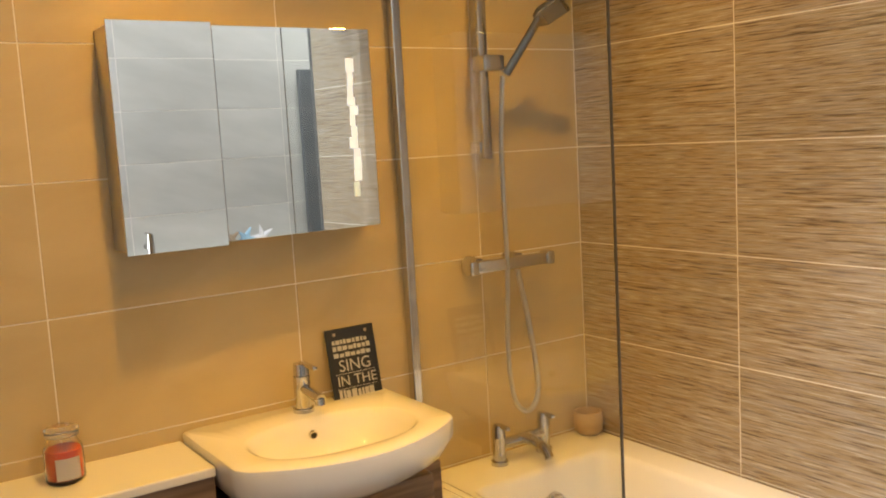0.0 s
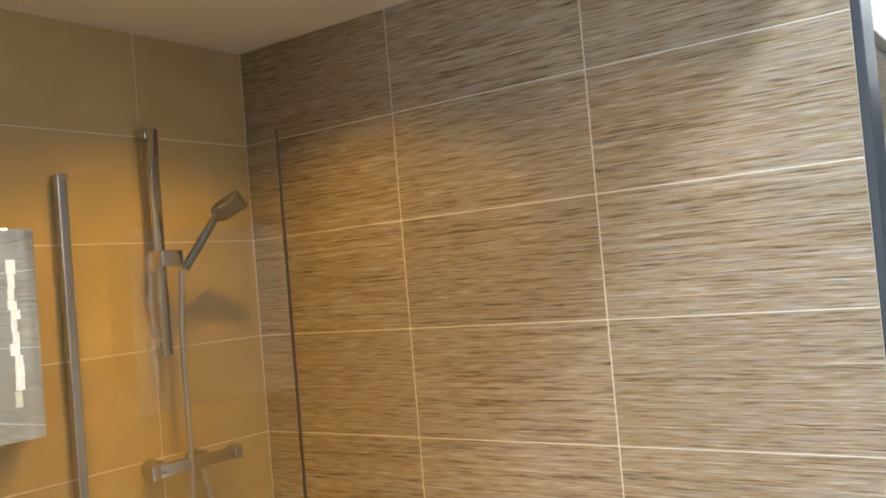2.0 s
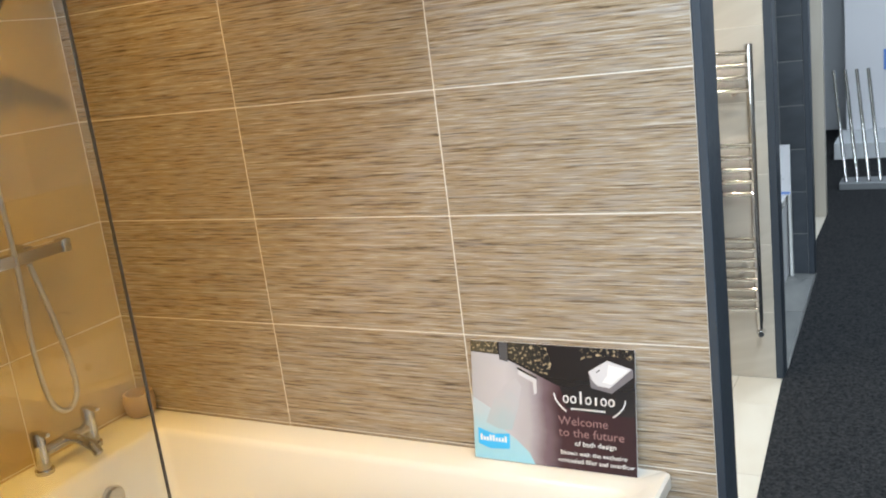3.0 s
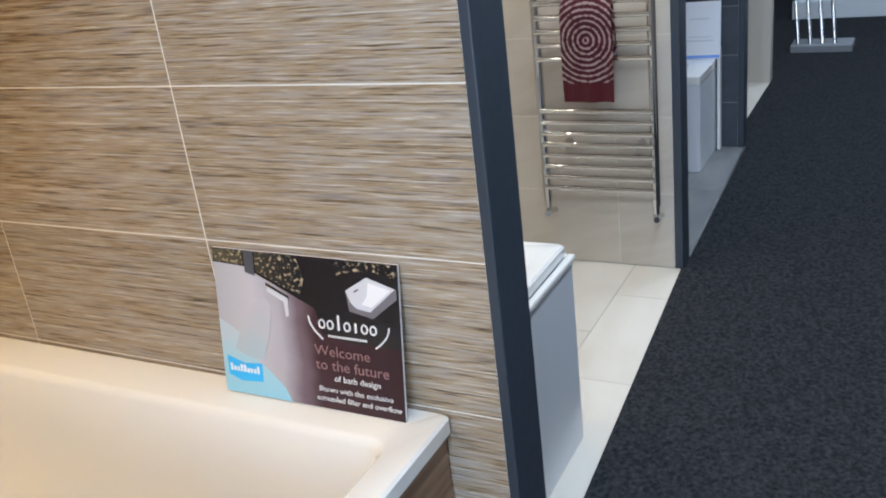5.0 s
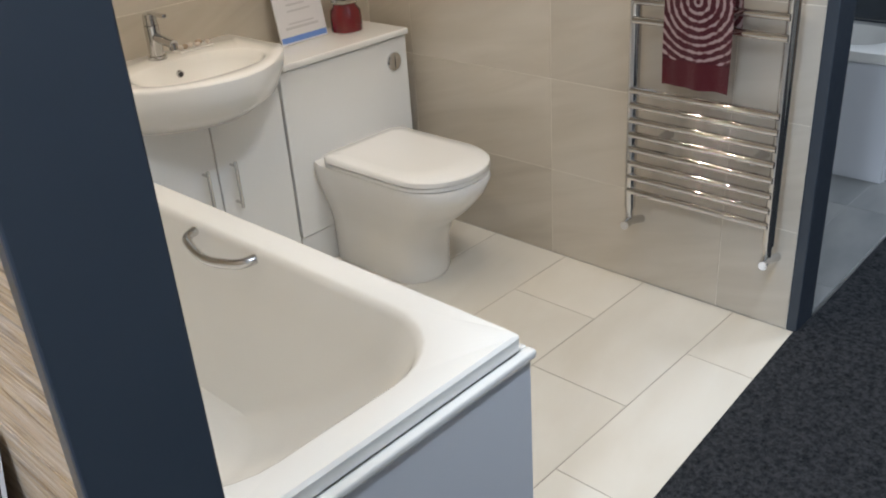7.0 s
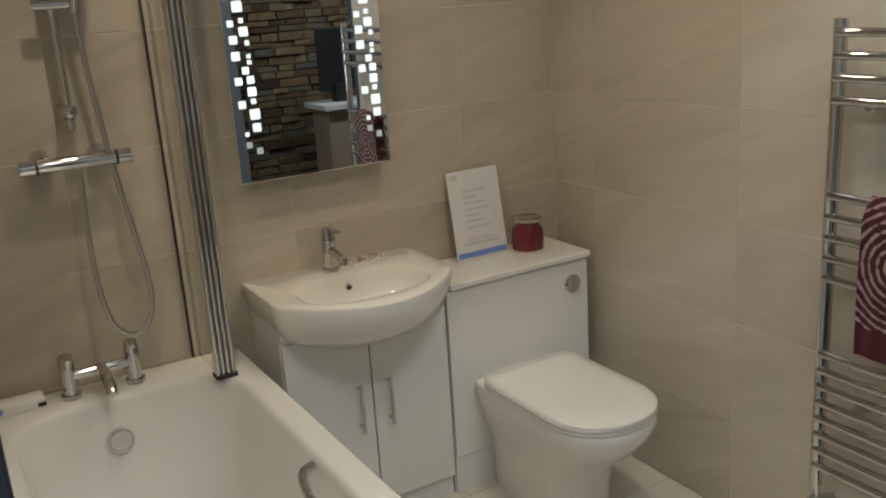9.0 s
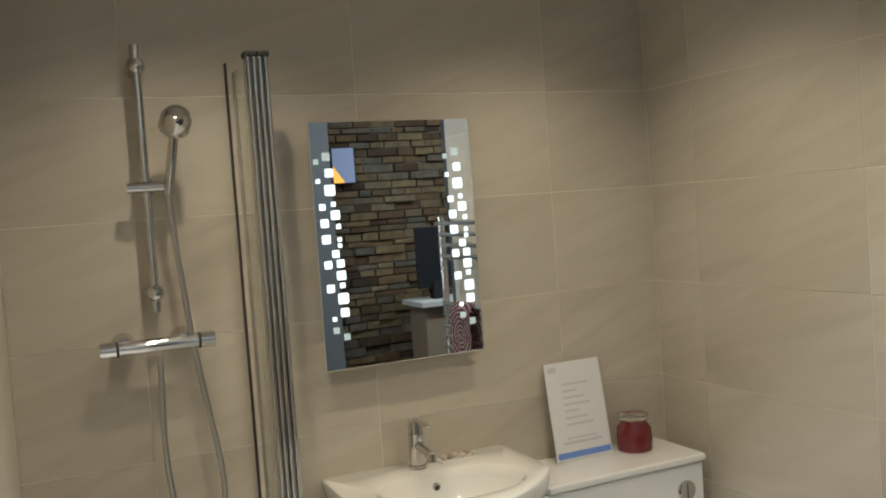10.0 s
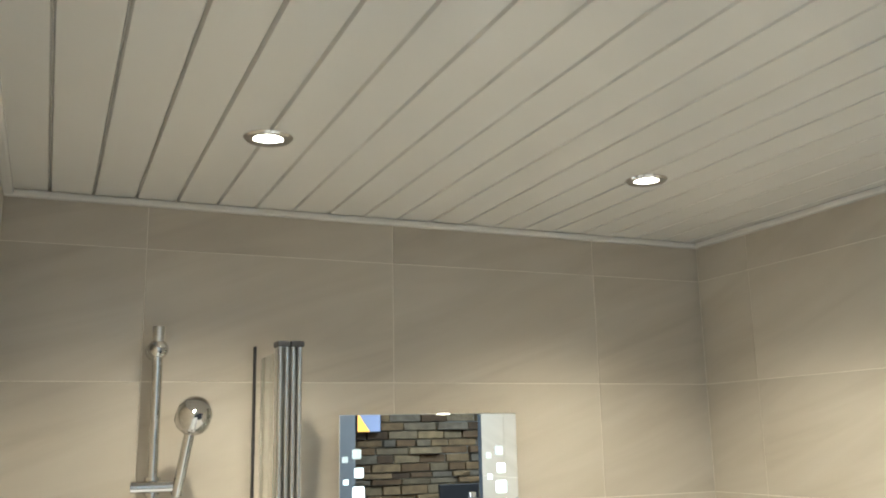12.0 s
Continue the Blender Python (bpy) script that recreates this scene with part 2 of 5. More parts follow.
def make_stonebrick():
    """Split-face stone blocks; colour changes from block to block."""
    m, n, l, b = nodes_of("split_face_stone")
    info = n.new("ShaderNodeNewGeometry")
    tc = n.new("ShaderNodeTexCoord")
    a = n.new("ShaderNodeTexNoise")
    a.inputs["Scale"].default_value, a.inputs["Detail"].default_value = 18, 8
    l.new(tc.outputs["Object"], a.inputs["Vector"])
    cr = n.new("ShaderNodeValToRGB")
    cr.color_ramp.elements[0].position, cr.color_ramp.elements[0].color = 0.0, (0.10, 0.062, 0.035, 1)
    cr.color_ramp.elements[1].position, cr.color_ramp.elements[1].color = 1.0, (0.30, 0.24, 0.16, 1)
    for p, c in ((0.3, (0.31, 0.19, 0.09)), (0.55, (0.42, 0.30, 0.15)), (0.8, (0.22, 0.19, 0.145))):
        cr.color_ramp.elements.new(p).color = (*c, 1)
    l.new(info.outputs["Random Per Island"], cr.inputs["Fac"])
    mr = n.new("ShaderNodeMapRange")
    mr.inputs["To Min"].default_value, mr.inputs["To Max"].default_value = 0.2, 1.0
    l.new(a.outputs["Fac"], mr.inputs["Value"])
    sc = n.new("ShaderNodeVectorMath")
    sc.operation = "SCALE"
    l.new(cr.outputs[0], sc.inputs[0])
    l.new(mr.outputs[0], sc.inputs["Scale"])
    l.new(sc.outputs[0], b.inputs["Base Color"])
    b.inputs["Roughness"].default_value = 0.85
    bp = n.new("ShaderNodeBump")
    bp.inputs["Strength"].default_value, bp.inputs["Distance"].default_value = 1.0, 0.012
    l.new(a.outputs["Fac"], bp.inputs["Height"])
    l.new(bp.outputs[0], b.inputs["Normal"])
    return m


def make_towel():
    """Terry towel printed with rings round a centre, framed in wine red."""
    m, n, l, b = nodes_of("printed_towel")
    tc = n.new("ShaderNodeTexCoord")
    sep = n.new("ShaderNodeSeparateXYZ")
    l.new(tc.outputs["Object"], sep.inputs[0])
    com = n.new("ShaderNodeCombineXYZ")
    l.new(sep.outputs["Y"], com.inputs["X"])
    l.new(sep.outputs["Z"], com.inputs["Y"])
    ring = n.new("ShaderNodeTexWave")
    ring.wave_type, ring.rings_direction = "RINGS", "SPHERICAL"
    ring.inputs["Scale"].default_value, ring.inputs["Distortion"].default_value = 16, 0.7
    ring.inputs["Detail"].default_value = 2
    l.new(com.outputs[0], ring.inputs["Vector"])
    vor = n.new("ShaderNodeTexVoronoi")
    vor.inputs["Scale"].default_value = 75
    l.new(com.outputs[0], vor.inputs["Vector"])
    mul = n.new("ShaderNodeMath")
    mul.operation = "MULTIPLY_ADD"
    l.new(vor.outputs["Distance"], mul.inputs[0])
    mul.inputs[1].default_value = -0.75
    l.new(ring.outputs["Fac"], mul.inputs[2])
    cr = n.new("ShaderNodeValToRGB")
    cr.color_ramp.elements[0].position, cr.color_ramp.elements[0].color = 0.05, (0.10, 0.012, 0.02, 1)
    cr.color_ramp.elements[1].position, cr.color_ramp.elements[1].color = 0.5, (0.60, 0.45, 0.44, 1)
    cr.color_ramp.elements.new(0.24).color = (0.20, 0.03, 0.045, 1)
    l.new(mul.outputs[0], cr.inputs["Fac"])
    low = n.new("ShaderNodeMath")
    low.operation = "LESS_THAN"
    l.new(sep.outputs["Z"], low.inputs[0])
    low.inputs[1].default_value = -0.155
    mx = n.new("ShaderNodeMix")
    mx.data_type = "RGBA"
    l.new(low.outputs[0], mx.inputs["Factor"])
    l.new(cr.outputs[0], mx.inputs["A"])
    mx.inputs["B"].default_value = (0.13, 0.012, 0.02, 1)
    l.new(mx.outputs["Result"], b.inputs["Base Color"])
    b.inputs["Roughness"].default_value, b.inputs["Sheen Weight"].default_value = 0.95, 0.3
    fz = n.new("ShaderNodeTexNoise")
    fz.inputs["Scale"].default_value = 500
    l.new(tc.outputs["Object"], fz.inputs["Vector"])
    bp = n.new("ShaderNodeBump")
    bp.inputs["Strength"].default_value, bp.inputs["Distance"].default_value = 0.6, 0.004
    l.new(fz.outputs["Fac"], bp.inputs["Height"])
    l.new(bp.outputs[0], b.inputs["Normal"])
    return m


M_CARPET, M_GLASS, M_JARGLASS, M_MIRROR = make_carpet(), make_glass("clear_glass"), make_glass("jar_glass", (0.98, 0.95, 0.93)), make_mirror()
M_STONE, M_TOWEL = make_stonebrick(), make_towel()

# ---- builders ----
def mesh_of(bm, name, mat=None, smooth=None):
    me = bpy.data.meshes.new(name)
    bmesh.ops.recalc_face_normals(bm, faces=bm.faces)
    bm.to_mesh(me)
    bm.free()
    if mat:
        me.materials.append(mat)
    if smooth is not None:
        for p in me.polygons:
            p.use_smooth = True
        me.set_sharp_from_angle(angle=radians(smooth))
    return me


def part(name, bm, mat, parent=None, label="", smooth=None):
    ob = new(name, mesh_of(bm, name, mat, smooth))
    if parent:
        ob.parent = parent
    if label:
        ob["label"] = label
    return ob


def thing(name, label, category, at=(0, 0, 0), group="", kind=""):
    ob = new(name)
    ob.location = at
    ob.empty_display_size = 0.05
    tagged(ob, label, category, group, kind)
    return ob


def box(x0, x1, y0, y1, z0, z1, bevel=0.0, segs=2, bm=None):
    b2 = bmesh.new()
    bmesh.ops.create_cube(b2, size=1)
    for v in b2.verts:
        v.co = ((x0 + x1) / 2 + v.co.x * (x1 - x0), (y0 + y1) / 2 + v.co.y * (y1 - y0), (z0 + z1) / 2 + v.co.z * (z1 - z0))
    if bevel:
        bmesh.ops.bevel(b2, geom=b2.edges[:], offset=bevel, segments=segs, affect="EDGES", profile=0.5)
    return merge(bm, b2)


def merge(bm, b2):
    if bm is None:
        return b2
    me = bpy.data.meshes.new("tmp")
    b2.to_mesh(me)
    b2.free()
    bm.from_mesh(me)
    bpy.data.meshes.remove(me)
    return bm


def rod(a, b, r, n=16, r2=None, bm=None):
    a, b = Vector(a), Vector(b)
    b2 = bmesh.new()
    bmesh.ops.create_cone(b2, cap_ends=True, segments=n, radius1=r, radius2=r if r2 is None else r2, depth=(b - a).length)
    m = Matrix.Translation((a + b) / 2) @ (b - a).to_track_quat("Z", "Y").to_matrix().to_4x4()
    bmesh.ops.transform(b2, matrix=m, verts=b2.verts)
    return merge(bm, b2)


def tube(points, r, n=10, steps=8, closed=False, bm=None):
    """A round tube along a smooth curve through the points."""
    p = [Vector(q) for q in points]
    path = []
    for i in range(len(p) - 1):
        p0, p1, p2, p3 = p[max(i - 1, 0)], p[i], p[i + 1], p[min(i + 2, len(p) - 1)]
        for s in range(steps):
            t = s / steps
            path.append(0.5 * ((2 * p1) + (p2 - p0) * t + (2 * p0 - 5 * p1 + 4 * p2 - p3) * t * t + (3 * p1 - p0 - 3 * p2 + p3) * t ** 3))
    path.append(p[-1])
    b2 = bmesh.new()
    rings = []
    up = Vector((0.13, 0.31, 0.94))
    for i, q in enumerate(path):
        d = (path[min(i + 1, len(path) - 1)] - path[max(i - 1, 0)]).normalized()
        s = d.cross(up).normalized()
        up = s.cross(d).normalized()
        rings.append([b2.verts.new(q + r * (math.cos(2 * math.pi * k / n) * s + math.sin(2 * math.pi * k / n) * up)) for k in range(n)])
    for a, c in zip(rings, rings[1:]):
        for k in range(n):
            b2.faces.new((a[k], a[(k + 1) % n], c[(k + 1) % n], c[k]))
    b2.faces.new(rings[0])
    b2.faces.new(rings[-1])
    return merge(bm, b2)


def lathe(profile, n=32, at=(0, 0, 0), bm=None):
    """A turned shape from (radius, height) pairs."""
    b2 = bmesh.new()
    rings = []
    for r, z in profile:
        rings.append([b2.verts.new((at[0] + r * math.cos(2 * math.pi * k / n), at[1] + r * math.sin(2 * math.pi * k / n), at[2] + z)) for k in range(n)])
    for a, c in zip(rings, rings[1:]):
        for k in range(n):
            b2.faces.new((a[k], a[(k + 1) % n], c[(k + 1) % n], c[k]))
    b2.faces.new(rings[0])
    b2.faces.new(rings[-1])
    return merge(bm, b2)


def loft(rings, cap0=True, cap1=True, bm=None):
    """Skin closed rings of the same count."""
    b2 = bmesh.new()
    vs = [[b2.verts.new(c) for c in ring] for ring in rings]
    n = len(vs[0])
    for a, c in zip(vs, vs[1:]):
        for k in range(n):
            b2.faces.new((a[k], a[(k + 1) % n], c[(k + 1) % n], c[k]))
    if cap0:
        b2.faces.new(vs[0])
    if cap1:
        b2.faces.new(vs[-1])
    return merge(bm, b2)


def rounded_rect(x0, x1, y0, y1, r, z, n=6):
    out = []
    for cx, cy, a0 in ((x1 - r, y1 - r, 0), (x0 + r, y1 - r, 90), (x0 + r, y0 + r, 180), (x1 - r, y0 + r, 270)):
        for k in range(n + 1):
            a = radians(a0 + 90 * k / n)
            out.append((cx + r * math.cos(a), cy + r * math.sin(a), z))
    return out


TILE_MESHES = {}


def tile_mesh(w, h, mat, thick=0.0061):
    key = (round(w, 3), round(h, 3), mat.name)
    if key not in TILE_MESHES:
        bm = bmesh.new()
        c = 0.0005
        back = [(0, 0, 0), (w, 0, 0), (w, h, 0), (0, h, 0)]
        mid = [(x, y, thick - c) for x, y, _ in back]
        top = [(c, c, thick), (w - c, c, thick), (w - c, h - c, thick), (c, h - c, thick)]
        vs = [[bm.verts.new(v) for v in ring] for ring in (back, mid, top)]
        for a, b in zip(vs, vs[1:]):
            for k in range(4):
                bm.faces.new((a[k], a[(k + 1) % 4], b[(k + 1) % 4], b[k]))
        bm.faces.new(vs[2])
        TILE_MESHES[key] = mesh_of(bm, "tile", mat)
    return TILE_MESHES[key]


def tile_field(parent, origin, u, v, width, height, mat, first_u=0.0, first_v=0.0, tw=0.603, th=0.303, bond=0.0, joint=0.003, thick=0.0061, name="tile"):
    """Lays tiles on the rectangle from origin along u and v; first_u and first_v move the joints, bond shifts every other course."""
    u, v = Vector(u), Vector(v)
    m = Matrix((u, v, u.cross(v))).transposed().to_4x4()
    row = 0
    b0 = first_v - (th if first_v > 0.05 else 0)
    while b0 < height - 0.004:
        a0 = first_u + (bond * tw if row % 2 else 0)
        while a0 > 0.0005:
            a0 -= tw
        while a0 < width - 0.004:
            x0, x1 = max(a0, 0) + joint / 2, min(a0 + tw, width) - joint / 2
            y0, y1 = max(b0, 0) + joint / 2, min(b0 + th, height) - joint / 2
            if x1 - x0 > 0.006 and y1 - y0 > 0.006:
                ob = new(name, tile_mesh(x1 - x0, y1 - y0, mat, thick))
                ob.parent = parent
                ob.matrix_local = Matrix.Translation(Vector(origin) + u * x0 + v * y0 + u.cross(v) * (0.0013 - thick)) @ m
            a0 += tw
        b0 += th
        row += 1


def structure(name, bm, mat, label, smooth=None):
    ob = part(name, bm, mat, None, label, smooth)
    return tagged(ob, label, name.split("_")[0], kind="structure")


# ---- structure ----
TH = 0.001          # the bare wall lies this far behind the tiled face
H1, H2 = 2.42, 2.235  # ceiling heights of the two bays
XL, XD, XR = -2.62, 0.118, 2.0   # bay walls: left of first bay, second bay's left face, second bay's right face
FRONT = -1.645
SLATE_FRONT = -1.592   # the third bay steps back a little

wall_back_two = structure("wall_back_two", box(XD - 0.05, XR + 0.05, TH, 0.15, 0, 2.9), M_GROUT_BEIGE, "beige grouted back wall of the second bay")
wall_back_three = structure("wall_back_three", box(XR + 0.05, 7.3, TH, 0.15, 0, 2.9), M_GROUT_DARK, "grey grouted back wall of the far bays")
wall_back = structure("wall_back", box(XL - 0.1, XD - 0.05, TH, 0.15, 0, 2.9), M_GROUT, "pale grouted back wall of the display bays")
wall_left = structure("wall_left", box(XL - 0.1, XL, -1.8, TH, 0, 2.9), M_PLASTER, "plain painted side wall of the first bay")
wall_divider = structure("wall_divider", box(TH, XD - TH, -1.806, TH, 0, 2.9), M_GROUT, "dividing wall between two bays, tiled on both faces")
wall_right = structure("wall_right", box(XR + TH, XR + 0.1, FRONT + 0.012, TH, 0, 2.9), M_GROUT_BEIGE, "dividing wall of the second bay, tiled on both faces")
wall_slate = structure("wall_slate", box(3.60, 3.69, SLATE_FRONT, TH, 0, 2.9), M_GROUT_DARK, "dividing wall of the third bay in dark tile")
structure("ceiling_bay_one", box(XL, TH, -1.85, TH, H1, H1 + 0.04), M_CEIL, "smooth white painted ceiling of the first bay")
structure("ceiling_bay_three", box(XR + 0.1, 3.6, -1.7, TH, 2.26, 2.30), M_CEIL, "white ceiling of the third bay")
structure("trim_divider_post", box(-0.004, XD + 0.002, -1.826, -1.806, 0, H1 + 0.1, 0.003), M_SLATEPAINT, "slate grey painted end post of the dividing wall")
structure("trim_right_post", box(XR - 0.002, XR + 0.104, FRONT - 0.02, FRONT + 0.012, 0, 2.36, 0.003), M_SLATEPAINT, "slate grey painted end post of the bay wall")
structure("trim_slate_post", box(3.595, 3.695, SLATE_FRONT - 0.032, SLATE_FRONT, 0, 2.36, 0.003), M_SLATEPAINT, "slate grey painted end post of the dark tiled wall")
structure("trim_header_one", box(XL, -0.004, -1.89, -1.85, H1, 2.9, 0.003), M_SLATEPAINT, "slate grey header board over the first bay")
structure("trim_header_two", box(XD + 0.004, XR, FRONT - 0.05, FRONT - 0.01, H2 + 0.03, 2.9, 0.003), M_PLASTER, "pale header board over the second bay")
structure("trim_header_three", box(XR + 0.1, 3.6, FRONT - 0.05, FRONT - 0.01, 2.24, 2.42, 0.003), M_SLATEPAINT, "slate grey header board over the third bay")
ground = structure("floor", box(-6, 9.5, -7.5, 0.2, -0.12, -0.012), M_GROUT_DARK, "bare screed under the shop floor")
carpet_edge = [(-6, -5.6), (9.4, -5.6), (9.4, 0), (5.15, 0), (5.15, -1.55), (4.05, -1.55), (4.05, 0), (3.69, 0), (3.69, SLATE_FRONT - 0.034), (3.6, SLATE_FRONT - 0.034), (XR + 0.1, FRONT - 0.015), (XR, FRONT - 0.012), (XD, -1.762), (XD, -1.83), (-6, -1.83)]
structure("floor_carpet", loft([[(x, y, -0.012) for x, y in carpet_edge], [(x, y, 0.005) for x, y in carpet_edge]]), M_CARPET, "charcoal flecked carpet of the aisle")
structure("floor_bay_one", box(XL, TH, -1.83, TH, -0.012, 0.0), M_WALNUT, "brown floor of the first bay")
floor_two = structure("floor_bay_two", box(XD, XR, -1.8, TH, -0.012, -0.001), M_GROUT_FLOOR, "cream tiled floor of the second bay")
floor_three = structure("floor_bay_three", box(XR + 0.1, 3.6, FRONT - 0.012, TH, -0.012, -0.001), M_GROUT_DARK, "grey tiled floor of the third bay")
structure("floor_bay_four", box(4.05, 5.06, -1.55, TH, -0.012, 0.0), M_CREAM_FLOOR, "cream floor of the last bay")
structure("trim_floor_three", loft([[(XR + 0.106, FRONT - 0.023, z), (3.594, SLATE_FRONT - 0.042, z), (3.594, SLATE_FRONT - 0.033, z), (XR + 0.106, FRONT - 0.014, z)] for z in (-0.01, 0.0075)]), M_SATIN, "thin metal edging strip of the grey floor")

# shop shell, seen in mirrors and past the bays
structure("wall_shop_far", box(9.4, 9.5, -7.5, 0.2, 0, 3.3), M_SHOPWHITE, "pale shop wall at the far end")
structure("wall_shop_near", box(-6.1, -6, -7.5, 0.2, 0, 3.3), M_SHOPWHITE, "pale shop wall behind")
structure("wall_shop_side", box(-6, 9.4, -7.6, -7.5, 0, 3.3), M_SHOPWHITE, "pale shop wall across the aisle")
structure("ceiling_shop", box(-6, 9.4, -7.5, 0.2, 3.2, 3.3), M_SHOPWHITE, "pale suspended shop ceiling")
structure("wall_front_left", box(-6, XL - 0.1, 0.0, 0.15, 0, 3.2), M_SHOPWHITE, "pale wall beyond the first bay")


def ceiling_planks():
    """PVC boards with open V joints, running from the back wall to the front."""
    bm = bmesh.new()
    x = XD + 0.002
    w = 0.0915
    while x < XR - 0.002:
        x1 = min(x + w, XR - 0.002)
        prof = [(x + 0.0005, H2 + 0.0115), (x + 0.0005, H2 + 0.009), (x + 0.0035, H2), (x1 - 0.0045, H2), (x1 - 0.0015, H2 + 0.009), (x1 - 0.0015, H2 + 0.0115)]
        a = [bm.verts.new((px, FRONT - 0.01, pz)) for px, pz in prof]
        b = [bm.verts.new((px, TH, pz)) for px, pz in prof]
        for k in range(len(prof) - 1):
            bm.faces.new((a[k], a[k + 1], b[k + 1], b[k]))
        bm.faces.new(a)
        bm.faces.new(b)
        x = x1
    return bm


planks = ceiling_planks()
box(XD, XR, FRONT - 0.01, TH, H2 + 0.012, H2 + 0.03, bm=planks)
structure("ceiling_bay_two", planks, M_PVC, "white grooved plastic board ceiling of the second bay")
for nm, b in (("back", box(XD, XR, -0.022, TH, H2 - 0.016, H2 - 0.0005, 0.005)), ("right", box(XR - 0.022, XR + TH, FRONT, -0.022, H2 - 0.016, H2 - 0.0005, 0.005)), ("left", box(XD - TH, XD + 0.022, FRONT, -0.022, H2 - 0.016, H2 - 0.0005, 0.005))):
    structure("trim_ceiling_" + nm, b, M_PVC, "white plastic edge trim of the board ceiling")

# ---- shared kinds of thing ----
def text_mesh(words, size, mat, parent, m, align="LEFT", name="lettering"):
    c = bpy.data.curves.new("words", "FONT")
    c.body, c.size, c.align_x, c.extrude, c.resolution_u = words, size, align, 0.0002, 3
    tmp = bpy.data.objects.new("words", c)
    scene.collection.objects.link(tmp)
    me = bpy.data.meshes.new_from_object(tmp.evaluated_get(bpy.context.evaluated_depsgraph_get()))
    bpy.data.objects.remove(tmp)
    me.materials.clear()
    me.materials.append(mat)
    ob = new(name, me)
    ob.parent = parent
    ob.matrix_local = m
    return ob


def bathtub(name, label, x0, x1, y0, y1, z, rims, mat, drop=0.4, slope=0.25, round_in=0.1, lip=0.035):
    """An acrylic tub: rolled outer lip, flat rim of the given widths (left, right, front, back) and a tapering bowl. Origin on the floor."""
    l, r, f, b = rims
    t = thing(name, label, "bath")
    n = 8
    ix0, ix1, iy0, iy1 = x0 + l, x1 - r, y0 + f, y1 - b
    rings = [rounded_rect(x0, x1, y0, y1, 0.012, z - lip, n), rounded_rect(x0, x1, y0, y1, 0.014, z - 0.006, n), rounded_rect(x0 + 0.006, x1 - 0.006, y0 + 0.006, y1 - 0.006, 0.014, z, n),
             rounded_rect(ix0 - 0.012, ix1 + 0.012, iy0 - 0.012, iy1 + 0.012, round_in + 0.01, z, n), rounded_rect(ix0 - 0.004, ix1 + 0.004, iy0 - 0.004, iy1 + 0.004, round_in, z - 0.004, n),
             rounded_rect(ix0 + 0.004, ix1 - 0.004, iy0 + 0.006, iy1 - 0.004, round_in, z - 0.02, n)]
    for k in range(1, 7):
        q = k / 6
        e = 0.055 * q + 0.05 * max(0, q - 0.75) * 4 * (q - 0.75)
        rings.append(rounded_rect(ix0 + 0.004 + e, ix1 - 0.004 - e, iy0 + 0.006 + slope * q ** 1.2, iy1 - 0.004 - 0.05 * q, round_in + 0.02 * q, z - 0.02 - (drop - 0.02) * q ** 0.8, n))
    last = rings[-1]
    cx, cy = sum(p[0] for p in last) / len(last), sum(p[1] for p in last) / len(last)
    rings.append([(cx + (p[0] - cx) * 0.86, cy + (p[1] - cy) * 0.92, p[2] - 0.012) for p in last])
    part("tub", loft(rings, cap0=False), mat, t, smooth=40)
    part("underside", box(x0 + 0.03, x1 - 0.03, y0 + 0.03, y1 - 0.03, 0.0, z - drop - 0.03), M_PLASTER, t)
    return t


def overflow(parent, c, d, r=0.034):
    c, d = Vector(c), Vector(d).normalized()
    bm = rod(c, c + d * 0.012, r, 28)
    rod(c + d * 0.012, c + d * 0.02, r * 0.86, 28, r * 0.74, bm=bm)
    return part("overflow_cover", bm, M_CHROME, parent, smooth=40)


def bath_filler(name, label, x0, x1, y, z):
    """Deck bath filler: two pillars with lever heads, a bridge and a spout."""
    t = thing(name, label, "bath tap", (0, 0, 0))
    for x, s in ((x0, -1), (x1, 1)):
        bm = rod((x, y, z), (x, y, z + 0.012), 0.026, 24)
        rod((x, y, z + 0.012), (x, y, z + 0.085), 0.019, 20, bm=bm)
        part("pillar", bm, M_CHROME, t, smooth=40)
        bm = rod((x, y, z + 0.085), (x, y, z + 0.12), 0.021, 20, 0.017)
        box(x - 0.007, x + 0.007, y - 0.05, y + 0.012, z + 0.112, z + 0.124, 0.003, bm=bm)
        part("lever", bm, M_CHROME, t, smooth=40)
    bm = rod((x0, y, z + 0.06), (x1, y, z + 0.06), 0.016, 20)
    part("bridge", bm, M_CHROME, t, smooth=40)
    xc = (x0 + x1) / 2
    part("spout", tube([(xc, y, z + 0.065), (xc, y - 0.05, z + 0.066), (xc, y - 0.1, z + 0.055), (xc, y - 0.125, z + 0.03)], 0.015, 14), M_CHROME, t, smooth=50)
    return t


def screen_text_bars(parent, m, rows, mat, name="print_line"):
    for x0, x1, y0, y1 in rows:
        ob = part(name, box(x0, x1, y0, y1, 0.0, 0.0004), mat, parent)
        ob.matrix_local = m


